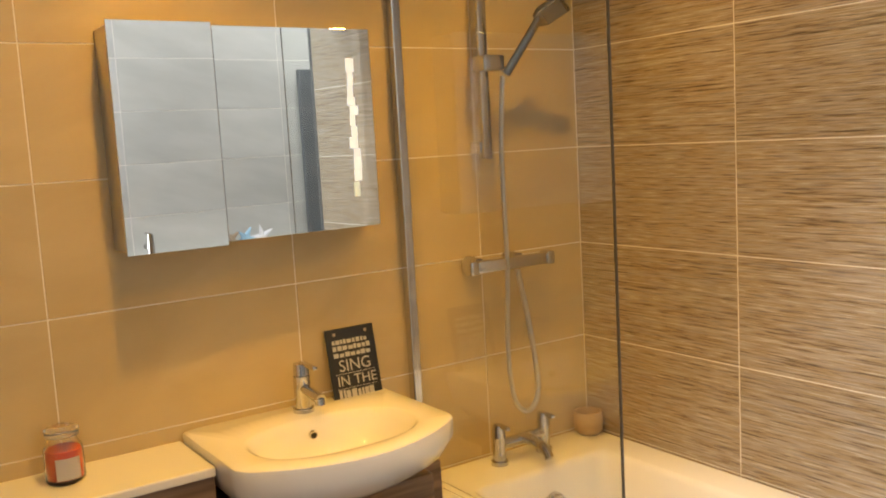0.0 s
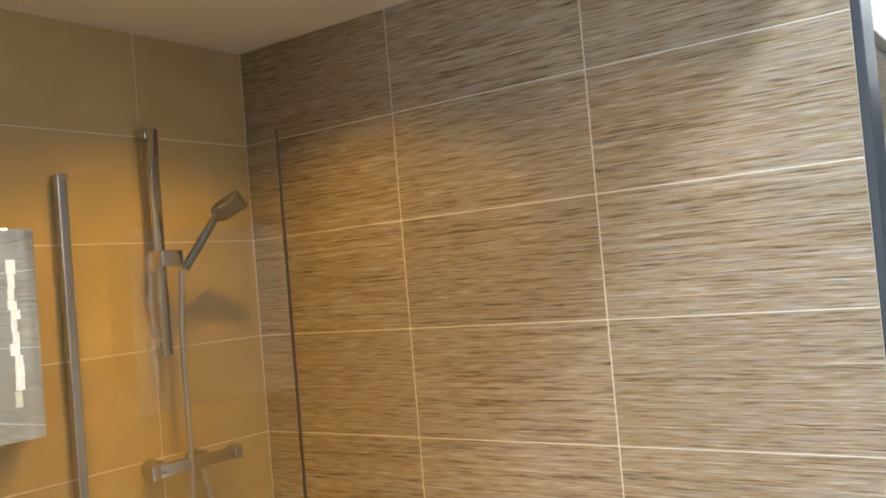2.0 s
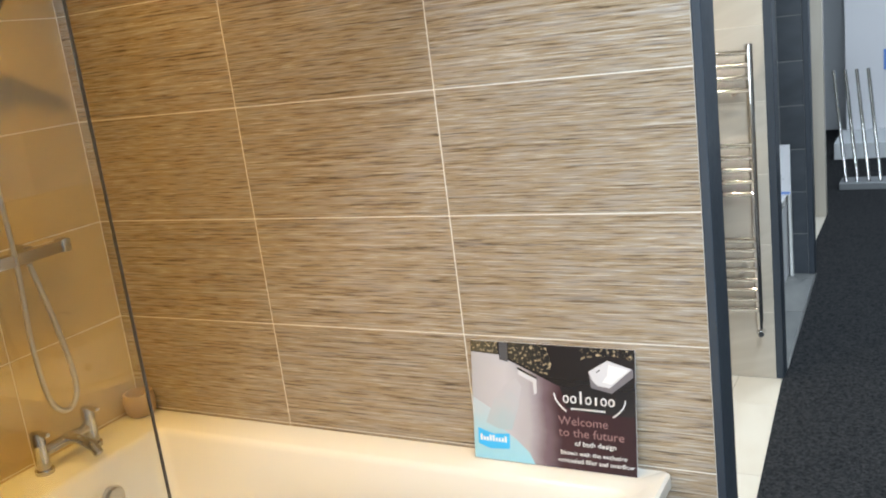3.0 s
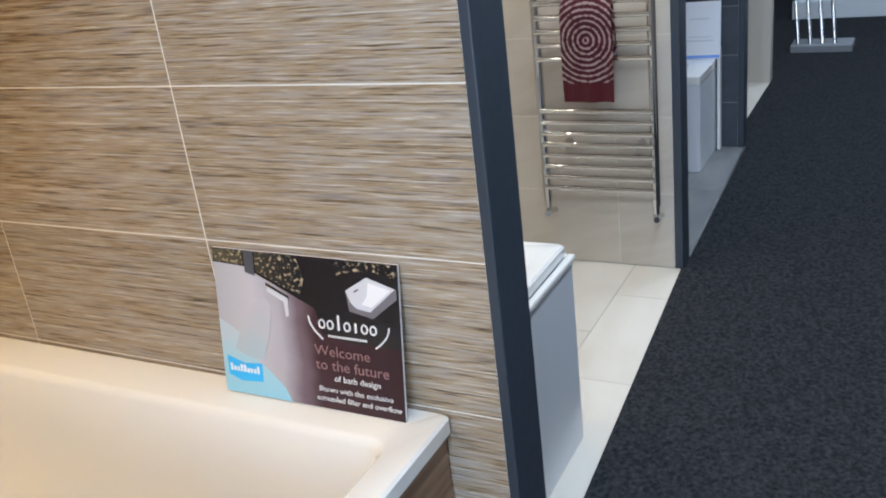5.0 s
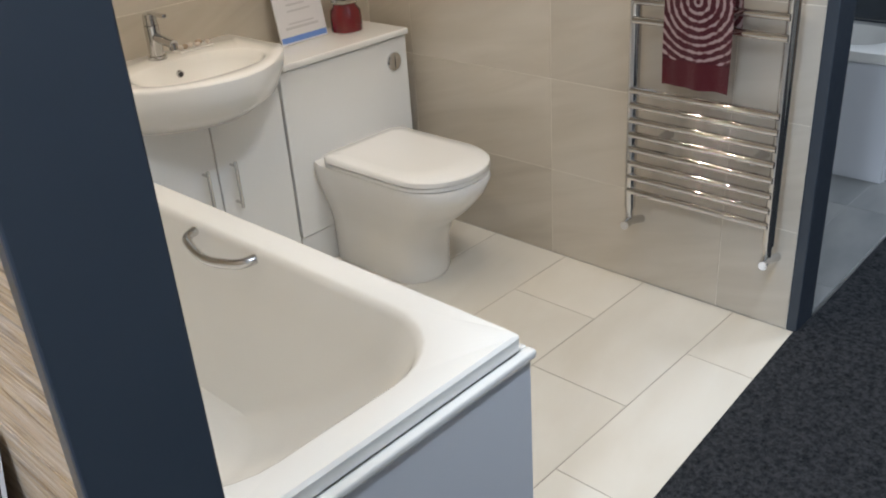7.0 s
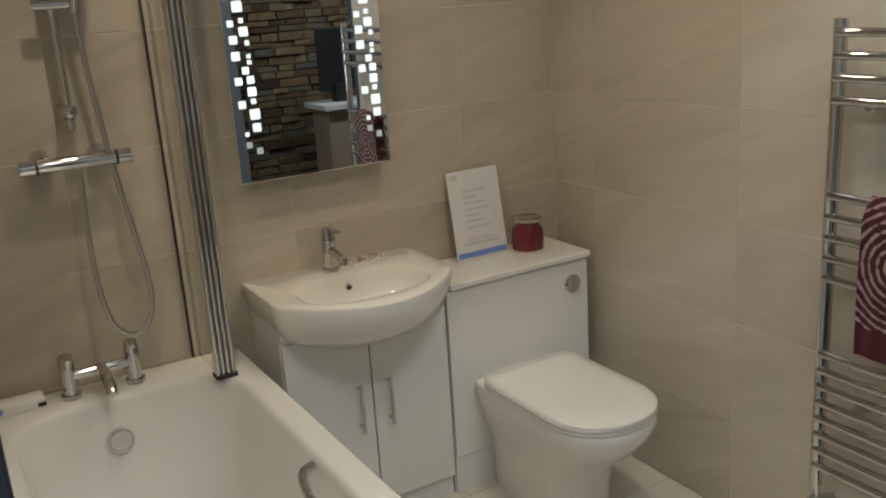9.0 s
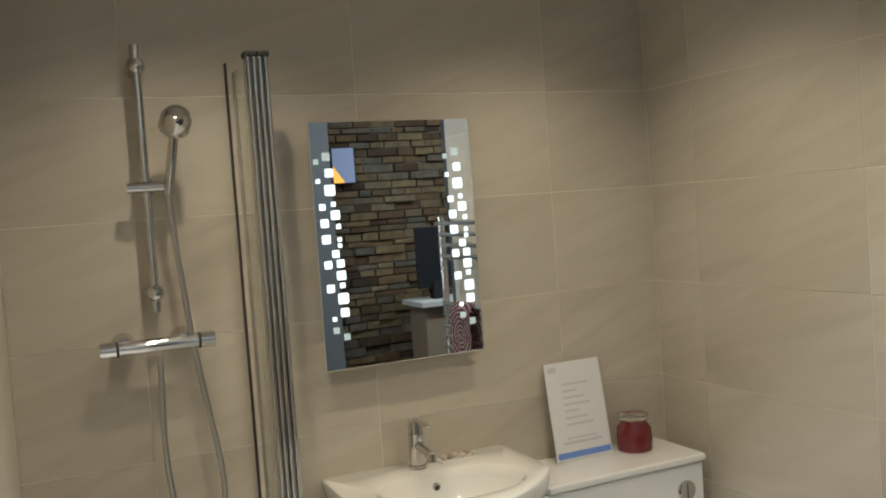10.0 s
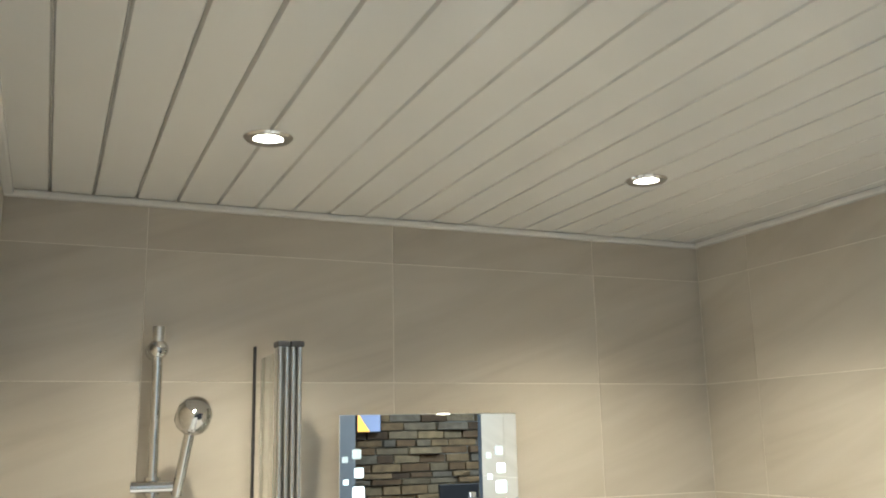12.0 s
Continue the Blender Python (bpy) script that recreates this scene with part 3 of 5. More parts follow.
def jar(name, label, x, y, z, r, h, wax, mat_lid, paper=None, shell=None):
    t = thing(name, label, "candle jar", (x, y, z))
    gl = part("glass", lathe([(r * 0.8, 0), (r * 0.98, 0.006), (r, h * 0.35), (r * 0.96, h * 0.62), (r * 0.72, h * 0.76), (r * 0.72, h * 0.82), (r * 0.66, h * 0.82), (r * 0.66, h * 0.76), (r * 0.9, h * 0.6), (r * 0.93, h * 0.35), (r * 0.9, 0.012), (r * 0.5, 0.01)], 28), shell or M_JARGLASS, t, smooth=50)
    gl.visible_shadow = False
    part("wax", lathe([(r * 0.88, 0.012), (r * 0.925, h * 0.35), (r * 0.89, h * 0.6), (r * 0.2, h * 0.59)], 28), wax, t, smooth=50)
    part("lid", lathe([(r * 0.76, h * 0.825), (r * 0.84, h * 0.84), (r * 0.84, h * 0.95), (r * 0.6, h), (r * 0.1, h)], 28), mat_lid, t, smooth=50)
    if paper:
        b2 = bmesh.new()
        cols = []
        for k in range(9):
            a = radians(-125 + 70 * k / 8)
            cols.append([b2.verts.new(((r + 0.0012) * math.cos(a), (r + 0.0012) * math.sin(a), zz)) for zz in (h * 0.12, h * 0.5)])
        for a, b in zip(cols, cols[1:]):
            b2.faces.new((a[0], b[0], b[1], a[1]))
        bmesh.ops.solidify(b2, geom=b2.faces[:], thickness=0.0006)
        part("paper_label", b2, paper, t, smooth=50)
    return t


def mixer_tap(name, label, x, y, z, h=0.12):
    """Basin mono mixer: round body, short spout and a flat lever."""
    t = thing(name, label, "basin tap", (x, y, z))
    bm = rod((0, 0, 0), (0, 0, 0.01), 0.027, 24)
    rod((0, 0, 0.01), (0, 0, h * 0.75), 0.0215, 24, bm=bm)
    part("body", bm, M_CHROME, t, smooth=40)
    bm = rod((0, -0.01, h * 0.5), (0, -0.105, h * 0.42), 0.013, 16)
    rod((0, -0.098, h * 0.43), (0, -0.1, h * 0.3), 0.0125, 16, bm=bm)
    part("spout", bm, M_CHROME, t, smooth=40)
    bm = rod((0, 0, h * 0.76), (0, 0, h), 0.0205, 24, 0.019)
    box(-0.007, 0.007, -0.085, 0.0, h * 0.97, h * 1.05, 0.003, bm=bm)
    part("lever", bm, M_CHROME, t, smooth=40)
    return t


def basin(name, label, x0, x1, yb, depth, bulge, z, thick, bowl, mat, under=0.13):
    """Ceramic basin with a bowed front, an oval bowl, a tap deck and a rounded underside. bowl: centre x, y and radii."""
    t = thing(name, label, "basin")
    bx, by, rx, ry = bowl
    n = 64
    xc, yc = (x0 + x1) / 2, yb - depth * 0.55

    def outline(z, inset=0.0):
        out = []
        for k in range(n):
            a = 2 * math.pi * k / n
            dx, dy = math.cos(a), math.sin(a)
            best = 9.0
            if dx > 1e-6:
                best = min(best, (x1 - inset - xc) / dx)
            if dx < -1e-6:
                best = min(best, (x0 + inset - xc) / dx)
            if dy > 1e-6:
                best = min(best, (yb - inset - yc) / dy)
            lo, hi = 0.0, best
            for _ in range(26):
                mid = (lo + hi) / 2
                px, py = xc + dx * mid, yc + dy * mid
                s = min(max((px - x0) / (x1 - x0), 0), 1)
                if py < yb - depth - bulge * math.sin(math.pi * s) ** 0.8 + inset:
                    hi = mid
                else:
                    lo = mid
            out.append((xc + dx * lo, yc + dy * lo, z))
        return out

    def bowl_ring(q, z):
        return [(bx + rx * q * math.copysign(abs(math.cos(2 * math.pi * k / n)) ** 0.85, math.cos(2 * math.pi * k / n)), by + ry * q * math.copysign(abs(math.sin(2 * math.pi * k / n)) ** 0.85, math.sin(2 * math.pi * k / n)), z) for k in range(n)]

    rings = [[(xc + (p[0] - xc) * 0.55, yb - 0.02 + (p[1] - yb) * 0.5, z - under) for p in outline(z)],
             [(xc + (p[0] - xc) * 0.78, yb - 0.01 + (p[1] - yb) * 0.74, z - under * 0.9) for p in outline(z)],
             [(xc + (p[0] - xc) * 0.93, yb - 0.004 + (p[1] - yb) * 0.92, z - under * 0.6) for p in outline(z)],
             outline(z - thick, 0.004), outline(z - thick * 0.3, 0.0), outline(z - 0.004, 0.001), outline(z, 0.007),
             bowl_ring(1.06, z), bowl_ring(1.0, z - 0.004), bowl_ring(0.94, z - 0.025), bowl_ring(0.8, z - 0.07), bowl_ring(0.55, z - 0.1), bowl_ring(0.15, z - 0.112)]
    part("bowl", loft(rings), mat, t, smooth=45)
    bm = rod((bx, by + ry * 0.90, z - 0.038), (bx, by + ry * 0.90 - 0.008, z - 0.04), 0.011, 18)
    part("overflow_ring", bm, M_CHROME, t, smooth=40)
    part("overflow_hole", rod((bx, by + ry * 0.90 - 0.007, z - 0.04), (bx, by + ry * 0.90 - 0.0095, z - 0.0405), 0.0075, 18), M_BLACK, t)
    part("waste", lathe([(0.03, 0.0), (0.03, 0.004), (0.02, 0.007), (0.004, 0.007)], 24, (bx, by, z - 0.112)), M_CHROME, t, smooth=40)
    return t


def downlight(x, y, z):
    t = thing("downlight", "lit round recessed ceiling spotlight with a chrome rim", "downlight", (x, y, z), "recessed ceiling spotlights")
    part("rim", lathe([(0.027, 0.0), (0.028, -0.004), (0.042, -0.005), (0.046, -0.001), (0.046, 0.0)], 28), M_CHROME, t, smooth=40)
    part("lamp", lathe([(0.0275, -0.0015), (0.018, -0.0022), (0.002, -0.0025)], 24), M_LAMP, t)
    return t


# ---- first bay ----
for lx, ly in ((-0.48, -0.52), (-1.38, -0.52), (-0.48, -1.3), (-1.38, -1.3)):
    downlight(lx, ly, H1)

bath = bathtub("bath", "white straight-sided acrylic bath with square edges", -0.70, -0.004, -1.705, -0.004, 0.603, (0.095, 0.115, 0.07, 0.19), M_ACRYLIC, 0.42, 0.06, 0.04)
part("side_panel", box(-0.688, -0.67, -1.69, -0.006, 0.0, 0.567, 0.002), M_WALNUT, bath, "brown wood-grain side panel")
part("end_panel", box(-0.67, -0.006, -1.69, -1.672, 0.0, 0.567, 0.002), M_WALNUT, bath, "brown wood-grain end panel")
overflow(bath, (-0.345, -0.222, 0.50), (0, -1, 0.1), 0.036)
bath_filler("bath_filler_tap", "chrome bath filler tap with two levers", -0.43, -0.26, -0.085, 0.603)

M_GREYRUBBER = plain("grey_rubber", (0.045, 0.045, 0.045), 0.5, grain=0.1, scale=90)
M_MIDRUBBER = plain("grey_spray_rubber", (0.16, 0.155, 0.15), 0.5, grain=0.4, scale=220)
# glass bath screen hinged on the wall
scr = thing("bath_screen", "clear glass bath screen with chrome wall profile", "bath screen")
part("wall_profile", box(-0.70, -0.67, -0.032, -0.002, 0.61, 2.0, 0.003), M_CHROME, scr)
pane = part("glass_pane", box(-0.688, -0.682, -0.82, -0.03, 0.625, 1.985, 0.001), M_GLASS, scr)
pane.visible_shadow = False
part("edge_seal", box(-0.687, -0.683, -0.824, -0.82, 0.625, 1.985), M_GREYRUBBER, scr, "dark grey rubber edge seal")
bs = part("bottom_seal", box(-0.688, -0.682, -0.82, -0.03, 0.607, 0.625), M_GLASS, scr)
bs.visible_shadow = False

scr.location.x = 0.02

# shower with a square slide rail
sh = thing("shower_set", "chrome square shower rail with handset and hose", "shower")
bm = box(-0.425, -0.395, -0.066, -0.05, 1.50, 2.135, 0.003)
part("slide_rail", bm, M_CHROME, sh, smooth=40)
for z in (1.515, 2.105):
    part("wall_bracket", box(-0.43, -0.39, -0.052, -0.002, z, z + 0.035, 0.004), M_CHROME, sh, smooth=40)
part("slider", box(-0.44, -0.365, -0.105, -0.045, 1.745, 1.79, 0.006), M_CHROME, sh, smooth=40)
part("handset_handle", loft([rounded_rect(-0.014, 0.014, -0.012, 0.012, 0.008, 0.0), rounded_rect(-0.015, 0.015, -0.012, 0.012, 0.008, 0.1), rounded_rect(-0.024, 0.024, -0.010, 0.010, 0.008, 0.175)]), M_CHROME_DARKREFLECT, sh, smooth=40).matrix_local = Matrix.Translation((-0.36, -0.10, 1.735)) @ Vector((0.080, -0.078, 0.165)).to_track_quat("Z", "Y").to_matrix().to_4x4()
head_along = Vector((0.55, -0.60, 0.48)).normalized()
head_face = Vector((-0.25, -0.62, -0.72))
head_face = (head_face - head_along * head_face.dot(head_along)).normalized()
hd = part("handset_head", loft([rounded_rect(-0.022, 0.022, -0.008, 0.008, 0.006, -0.012), rounded_rect(-0.034, 0.034, -0.009, 0.009, 0.006, 0.008), rounded_rect(-0.036, 0.036, -0.009, 0.009, 0.006, 0.078), rounded_rect(-0.033, 0.033, -0.006, 0.006, 0.005, 0.083)]), M_CHROME_DARKREFLECT, sh, smooth=40)
hd.matrix_local = Matrix.Translation((-0.289, -0.172, 1.882)) @ Matrix((head_face.cross(head_along), head_face, head_along)).transposed().to_4x4()
part("spray_face", box(-0.028, 0.028, 0.0085, 0.0105, 0.012, 0.072, 0.001), M_MIDRUBBER, hd)
part("hose", tube([(-0.37, -0.095, 1.73), (-0.378, -0.085, 1.5), (-0.372, -0.08, 1.2), (-0.38, -0.075, 0.95), (-0.372, -0.085, 0.79), (-0.33, -0.095, 0.745), (-0.285, -0.09, 0.80), (-0.30, -0.085, 0.98), (-0.335, -0.08, 1.17)], 0.0075, 8, 14), M_SATIN, sh, smooth=60)
sh.location.x = 0.008
val = thing("shower_valve", "chrome square thermostatic shower bar valve on wall", "shower valve")
part("valve_bar", box(-0.47, -0.215, -0.085, -0.05, 1.175, 1.21, 0.005), M_CHROME, val, smooth=40)
for x in (-0.445, -0.30):
    part("wall_flange", rod((x, -0.002, 1.192), (x, -0.052, 1.192), 0.028, 24, 0.024), M_CHROME, val, smooth=40)
part("knob", box(-0.215, -0.185, -0.088, -0.047, 1.172, 1.213, 0.006), M_CHROME, val, smooth=40)
part("knob", box(-0.50, -0.47, -0.088, -0.047, 1.172, 1.213, 0.006), M_CHROME, val, smooth=40)

# mirror cabinet
mir = thing("mirror_cabinet", "two-door wall mirror cabinet with a lit etched strip", "mirror")
part("case", box(-1.446, -0.797, -0.098, -0.001, 1.352, 1.847, 0.002), M_SATIN, mir)
part("mirror_door", box(-1.448, -1.214, -0.113, -0.107, 1.344, 1.857, 0.001), M_MIRROR, mir)
right_door = part("mirror_door", box(0, 0.417, 0, 0.006, 1.352, 1.850, 0.001), M_MIRROR, mir, "mirror door standing slightly ajar")
right_door.matrix_local = pose(-1.213, -0.1125, 0, 0, 0, 1.5)
z = 1.47
rng = random.Random(5)
while z < 1.765:
    hgt = rng.uniform(0.018, 0.034)
    w = rng.uniform(0.014, 0.024)
    x = 0.357 + rng.uniform(-0.005, 0.005)
    part("etched_square", box(x - w / 2, x + w / 2, -0.0008, 0.0, z, z + hgt, 0.0003, 1), M_LEDSOFT, right_door)
    z += hgt + 0.001
part("etched_square", box(0.346, 0.363, -0.0008, 0.0, 1.43, 1.468, 0.0003, 1), M_LEDDIM, right_door)

# vanity run with semi-recessed basin
van = thing("vanity_unit", "walnut vanity unit under a white counter", "vanity unit")
part("body", box(-2.25, -1.337, -0.23, -0.002, 0.0, 0.848, 0.002), M_WALNUT, van)
part("body", box(-1.335, -0.735, -0.23, -0.002, 0.0, 0.735, 0.002), M_WALNUT, van)
part("basin_housing", box(-1.28, -0.80, -0.30, -0.23, 0.10, 0.735, 0.01), M_WALNUT, van)
tagged(part("counter", box(-2.27, -1.337, -0.245, -0.002, 0.850, 0.872, 0.004), M_WHITE), "white gloss counter along the tiled wall", "counter")
basin("basin", "white ceramic semi-recessed basin with bowed front", -1.335, -0.775, -0.004, 0.36, 0.115, 0.896, 0.05, (-1.055, -0.27, 0.205, 0.135), M_CERAMIC, 0.16)
mixer_tap("basin_tap", "chrome basin mixer tap with flat lever", -1.04, -0.075, 0.896, 0.125)
jar("candle_jar", "glass candle jar with orange red wax and lid", -1.62, -0.10, 0.872, 0.042, 0.125, M_ORANGEWAX, M_JARGLASS, M_CARD)

M_BLACKPRINT = plain("black_print", (0.012, 0.012, 0.013), 0.4, grain=0.05, scale=70)
M_GREYPRINT = plain("grey_print", (0.45, 0.44, 0.42), 0.5, grain=0.05, scale=70)
sign = thing("word_plaque", "black plaque with white hand lettering, leaning on wall", "plaque")
board_m = Matrix.Translation((-0.937, -0.052, 0.874)) @ pose(0, 0, 0, 79, 0, 0)
part("board", box(0, 0.146, 0, 0.207, -0.006, 0, 0.002), M_BLACKPRINT, sign).matrix_local = board_m
for x in (0.026, 0.120):
    part("screw_hole", rod((x, 0.192, 0.0), (x, 0.192, 0.0012), 0.0045, 14), M_DESK, sign).matrix_local = board_m
for wds, yy, sz in (("SING", 0.092, 0.044), ("IN THE", 0.054, 0.038)):
    text_mesh(wds, sz, M_GREYPRINT, sign, board_m @ Matrix.Translation((0.075, yy, 0.0004)), "CENTER")
rng = random.Random(3)
for yy, hh in ((0.165, 0.012), (0.148, 0.013), (0.130, 0.012), (0.018, 0.028), (0.005, 0.008)):
    x = 0.016
    while x < 0.118:
        w = rng.uniform(0.006, 0.015)
        part("lettering", box(x, min(x + w, 0.132), yy, yy + hh * rng.uniform(0.75, 1.0), 0.0, 0.0005), M_GREYPRINT, sign).matrix_local = board_m
        x += w + rng.uniform(0.002, 0.004)
for yy in (0.088, 0.049):
    part("ruled_line", box(0.014, 0.132, yy - 0.003, yy - 0.0018, 0.0, 0.0005), M_GREYPRINT, sign).matrix_local = board_m
pot = thing("small_pot", "small round mottled tan stone pot", "pot", (-0.05, -0.06, 0.603))
part("bowl", lathe([(0.03, 0), (0.044, 0.012), (0.048, 0.045), (0.044, 0.075), (0.038, 0.075), (0.04, 0.045), (0.03, 0.02)], 24), plain("tan_stone", (0.46, 0.33, 0.19), 0.6, grain=0.5, vary=0.4, scale=60, bump=0.3), pot, smooth=50)

# leaning display card on the bath rim
M_PINKTEXT = plain("dusky_pink_print", (0.26, 0.14, 0.14), 0.4, grain=0.03)
M_WHITETEXT = plain("white_print", (0.80, 0.78, 0.78), 0.4, grain=0.03)
M_TUBPRINT = plain("pale_tub_print", (0.60, 0.59, 0.62), 0.3, vary=0.12, scale=30)
M_TUBSHADE = plain("grey_tub_print", (0.17, 0.155, 0.17), 0.3, vary=0.3, scale=25)
M_PILLAR = plain("grey_pillar_print", (0.085, 0.085, 0.095), 0.3, vary=0.4, scale=20)


def printed(name, stops, axis, rough=0.25, cloud=0.1, scale=9.0, speck=0.0):
    """Glossy print that fades from tone to tone across the sheet, with soft clouds and, if asked, bright specks of blurred light."""
    m, n, l, b = nodes_of(name)
    tc = n.new("ShaderNodeTexCoord")
    sep = n.new("ShaderNodeSeparateXYZ")
    l.new(tc.outputs["Object"], sep.inputs[0])
    soft = n.new("ShaderNodeTexNoise")
    soft.inputs["Scale"].default_value, soft.inputs["Detail"].default_value = scale, 4
    l.new(tc.outputs["Object"], soft.inputs["Vector"])
    add = n.new("ShaderNodeMath")
    add.operation = "MULTIPLY_ADD"
    l.new(soft.outputs["Fac"], add.inputs[0])
    add.inputs[1].default_value = cloud
    l.new(sep.outputs[axis], add.inputs[2])
    span = n.new("ShaderNodeMapRange")
    span.inputs["From Min"].default_value, span.inputs["From Max"].default_value = cloud * 0.5, 0.42 + cloud * 0.5
    l.new(add.outputs[0], span.inputs["Value"])
    cr = n.new("ShaderNodeValToRGB")
    cr.color_ramp.elements[0].position, cr.color_ramp.elements[0].color = stops[0][0] / 0.42, (*stops[0][1], 1)
    cr.color_ramp.elements[1].position, cr.color_ramp.elements[1].color = stops[-1][0] / 0.42, (*stops[-1][1], 1)
    for p, c in stops[1:-1]:
        cr.color_ramp.elements.new(p / 0.42).color = (*c, 1)
    l.new(span.outputs[0], cr.inputs["Fac"])
    colour = cr.outputs["Color"]
    if speck:
        dots = n.new("ShaderNodeTexNoise")
        dots.inputs["Scale"].default_value, dots.inputs["Detail"].default_value = 125, 3
        l.new(tc.outputs["Object"], dots.inputs["Vector"])
        far = n.new("ShaderNodeMapRange")
        far.inputs["From Min"].default_value, far.inputs["From Max"].default_value, far.inputs["To Max"].default_value = 0.55, 0.68, speck
        l.new(dots.outputs["Fac"], far.inputs["Value"])
        mx = n.new("ShaderNodeMix")
        mx.data_type = "RGBA"
        l.new(far.outputs[0], mx.inputs["Factor"])
        l.new(colour, mx.inputs["A"])
        mx.inputs["B"].default_value = (0.55, 0.44, 0.28, 1)
        colour = mx.outputs["Result"]
    l.new(colour, b.inputs["Base Color"])
    b.inputs["Roughness"].default_value = rough
    return m


M_FADE = printed("pale_to_plum_print", ((0.0, (0.43, 0.42, 0.45)), (0.09, (0.52, 0.50, 0.53)), (0.15, (0.42, 0.39, 0.42)), (0.195, (0.17, 0.12, 0.14)), (0.235, (0.05, 0.022, 0.028)), (0.42, (0.030, 0.013, 0.017))), "X", cloud=0.05)
M_BOKEH = printed("evening_window_print", ((0.0, (0.10, 0.085, 0.055)), (0.10, (0.05, 0.045, 0.035)), (0.2, (0.018, 0.018, 0.02)), (0.42, (0.012, 0.011, 0.013))), "X", cloud=0.06, speck=0.9)
M_NIGHT = printed("dark_room_print", ((0.0, (0.035, 0.03, 0.033)), (0.22, (0.014, 0.013, 0.015)), (0.42, (0.02, 0.016, 0.018))), "Y", cloud=0.08)
M_ICE = printed("ice_blue_print", ((0.0, (0.30, 0.56, 0.68)), (0.06, (0.36, 0.58, 0.67)), (0.13, (0.47, 0.55, 0.60)), (0.42, (0.5, 0.5, 0.53))), "Y", cloud=0.08, scale=22)
M_SPLASH = printed("water_splash_print", ((0.0, (0.34, 0.50, 0.57)), (0.10, (0.42, 0.49, 0.53)), (0.19, (0.49, 0.475, 0.505)), (0.42, (0.52, 0.50, 0.53))), "Y", cloud=0.12, scale=30)
cardm = Matrix((Vector((0.0, -0.42, -0.006)).normalized(), Vector((0.045, 0.0, 0.316)).normalized(), Vector((0.0, -0.42, -0.006)).cross(Vector((0.045, 0.0, 0.316))).normalized())).transposed().to_4x4()
cardm = Matrix.Translation((-0.058, -1.228, 0.607)) @ cardm @ Matrix.Diagonal((0.98, 0.935, 1, 1))
card = thing("display_card", "glossy printed advertising card leaning on tiled wall", "display card")


def on_card(name, x0, x1, y0, y1, layer, mat):
    part(name, box(x0, x1, y0, y1, 0.0005 * (layer - 1), 0.0005 * layer), mat, card).matrix_local = cardm


def card_shape(name, pts, layer, mat):
    b2 = bmesh.new()
    f = b2.faces.new([b2.verts.new((x, y, 0.0005 * layer)) for x, y in pts])
    r = bmesh.ops.extrude_face_region(b2, geom=[f])
    for v in [g for g in r["geom"] if isinstance(g, bmesh.types.BMVert)]:
        v.co.z -= 0.0004
    part(name, b2, mat, card).matrix_local = cardm


part("board", box(0, 0.42, 0, 0.318, -0.005, 0.0), M_CARD, card).matrix_local = cardm
on_card("printed_sheet", 0.0, 0.42, 0.0, 0.318, 1, M_FADE)
card_shape("printed_panel", [(0.0, 0.0), (0.165, 0.0), (0.15, 0.03), (0.115, 0.062), (0.06, 0.10), (0.055, 0.135), (0.0, 0.165)], 2, M_ICE)
card_shape("printed_panel", [(0.035, 0.10), (0.06, 0.165), (0.09, 0.205), (0.12, 0.225), (0.135, 0.205), (0.125, 0.15), (0.105, 0.085), (0.07, 0.085)], 3, M_SPLASH)
card_shape("printed_panel", [(0.0, 0.318), (0.0, 0.288), (0.075, 0.284), (0.10, 0.272), (0.235, 0.212), (0.25, 0.16), (0.31, 0.15), (0.42, 0.15), (0.42, 0.318)], 2, M_NIGHT)
card_shape("printed_panel", [(0.002, 0.317), (0.002, 0.290), (0.074, 0.286), (0.074, 0.317)], 3, M_BOKEH)
card_shape("printed_panel", [(0.104, 0.317), (0.104, 0.276), (0.16, 0.252), (0.205, 0.235), (0.215, 0.27), (0.20, 0.317)], 3, M_BOKEH)
card_shape("printed_panel", [(0.285, 0.317), (0.29, 0.285), (0.32, 0.295), (0.37, 0.30), (0.416, 0.29), (0.416, 0.317)], 3, M_BOKEH)
card_shape("printed_panel", [(0.078, 0.317), (0.078, 0.272), (0.101, 0.266), (0.101, 0.317)], 4, M_PILLAR)
card_shape("printed_panel", [(0.128, 0.250), (0.175, 0.228), (0.175, 0.19), (0.168, 0.186), (0.165, 0.218), (0.128, 0.236)], 4, M_TUBPRINT)
card_shape("printed_panel", [(0.126, 0.255), (0.178, 0.231), (0.178, 0.226), (0.126, 0.249)], 5, M_BLACKPRINT)
card_shape("printed_panel", [(0.308, 0.256), (0.355, 0.287), (0.416, 0.270), (0.416, 0.250), (0.364, 0.206), (0.314, 0.216)], 4, M_TUBSHADE)
card_shape("printed_panel", [(0.308, 0.257), (0.355, 0.288), (0.413, 0.270), (0.359, 0.219), (0.330, 0.223), (0.318, 0.234)], 5, M_TUBPRINT)
card_shape("printed_panel", [(0.358, 0.278), (0.404, 0.267), (0.363, 0.229), (0.342, 0.233), (0.354, 0.250)], 6, M_WHITETEXT)
card_shape("printed_panel", [(0.327, 0.258), (0.337, 0.2645), (0.337, 0.2615), (0.327, 0.255)], 6, M_BLACKPRINT)
card_shape("brand_shape", [(0.012, 0.040), (0.045, 0.029), (0.098, 0.034), (0.098, 0.075), (0.055, 0.070), (0.012, 0.083)], 4, M_CYAN)
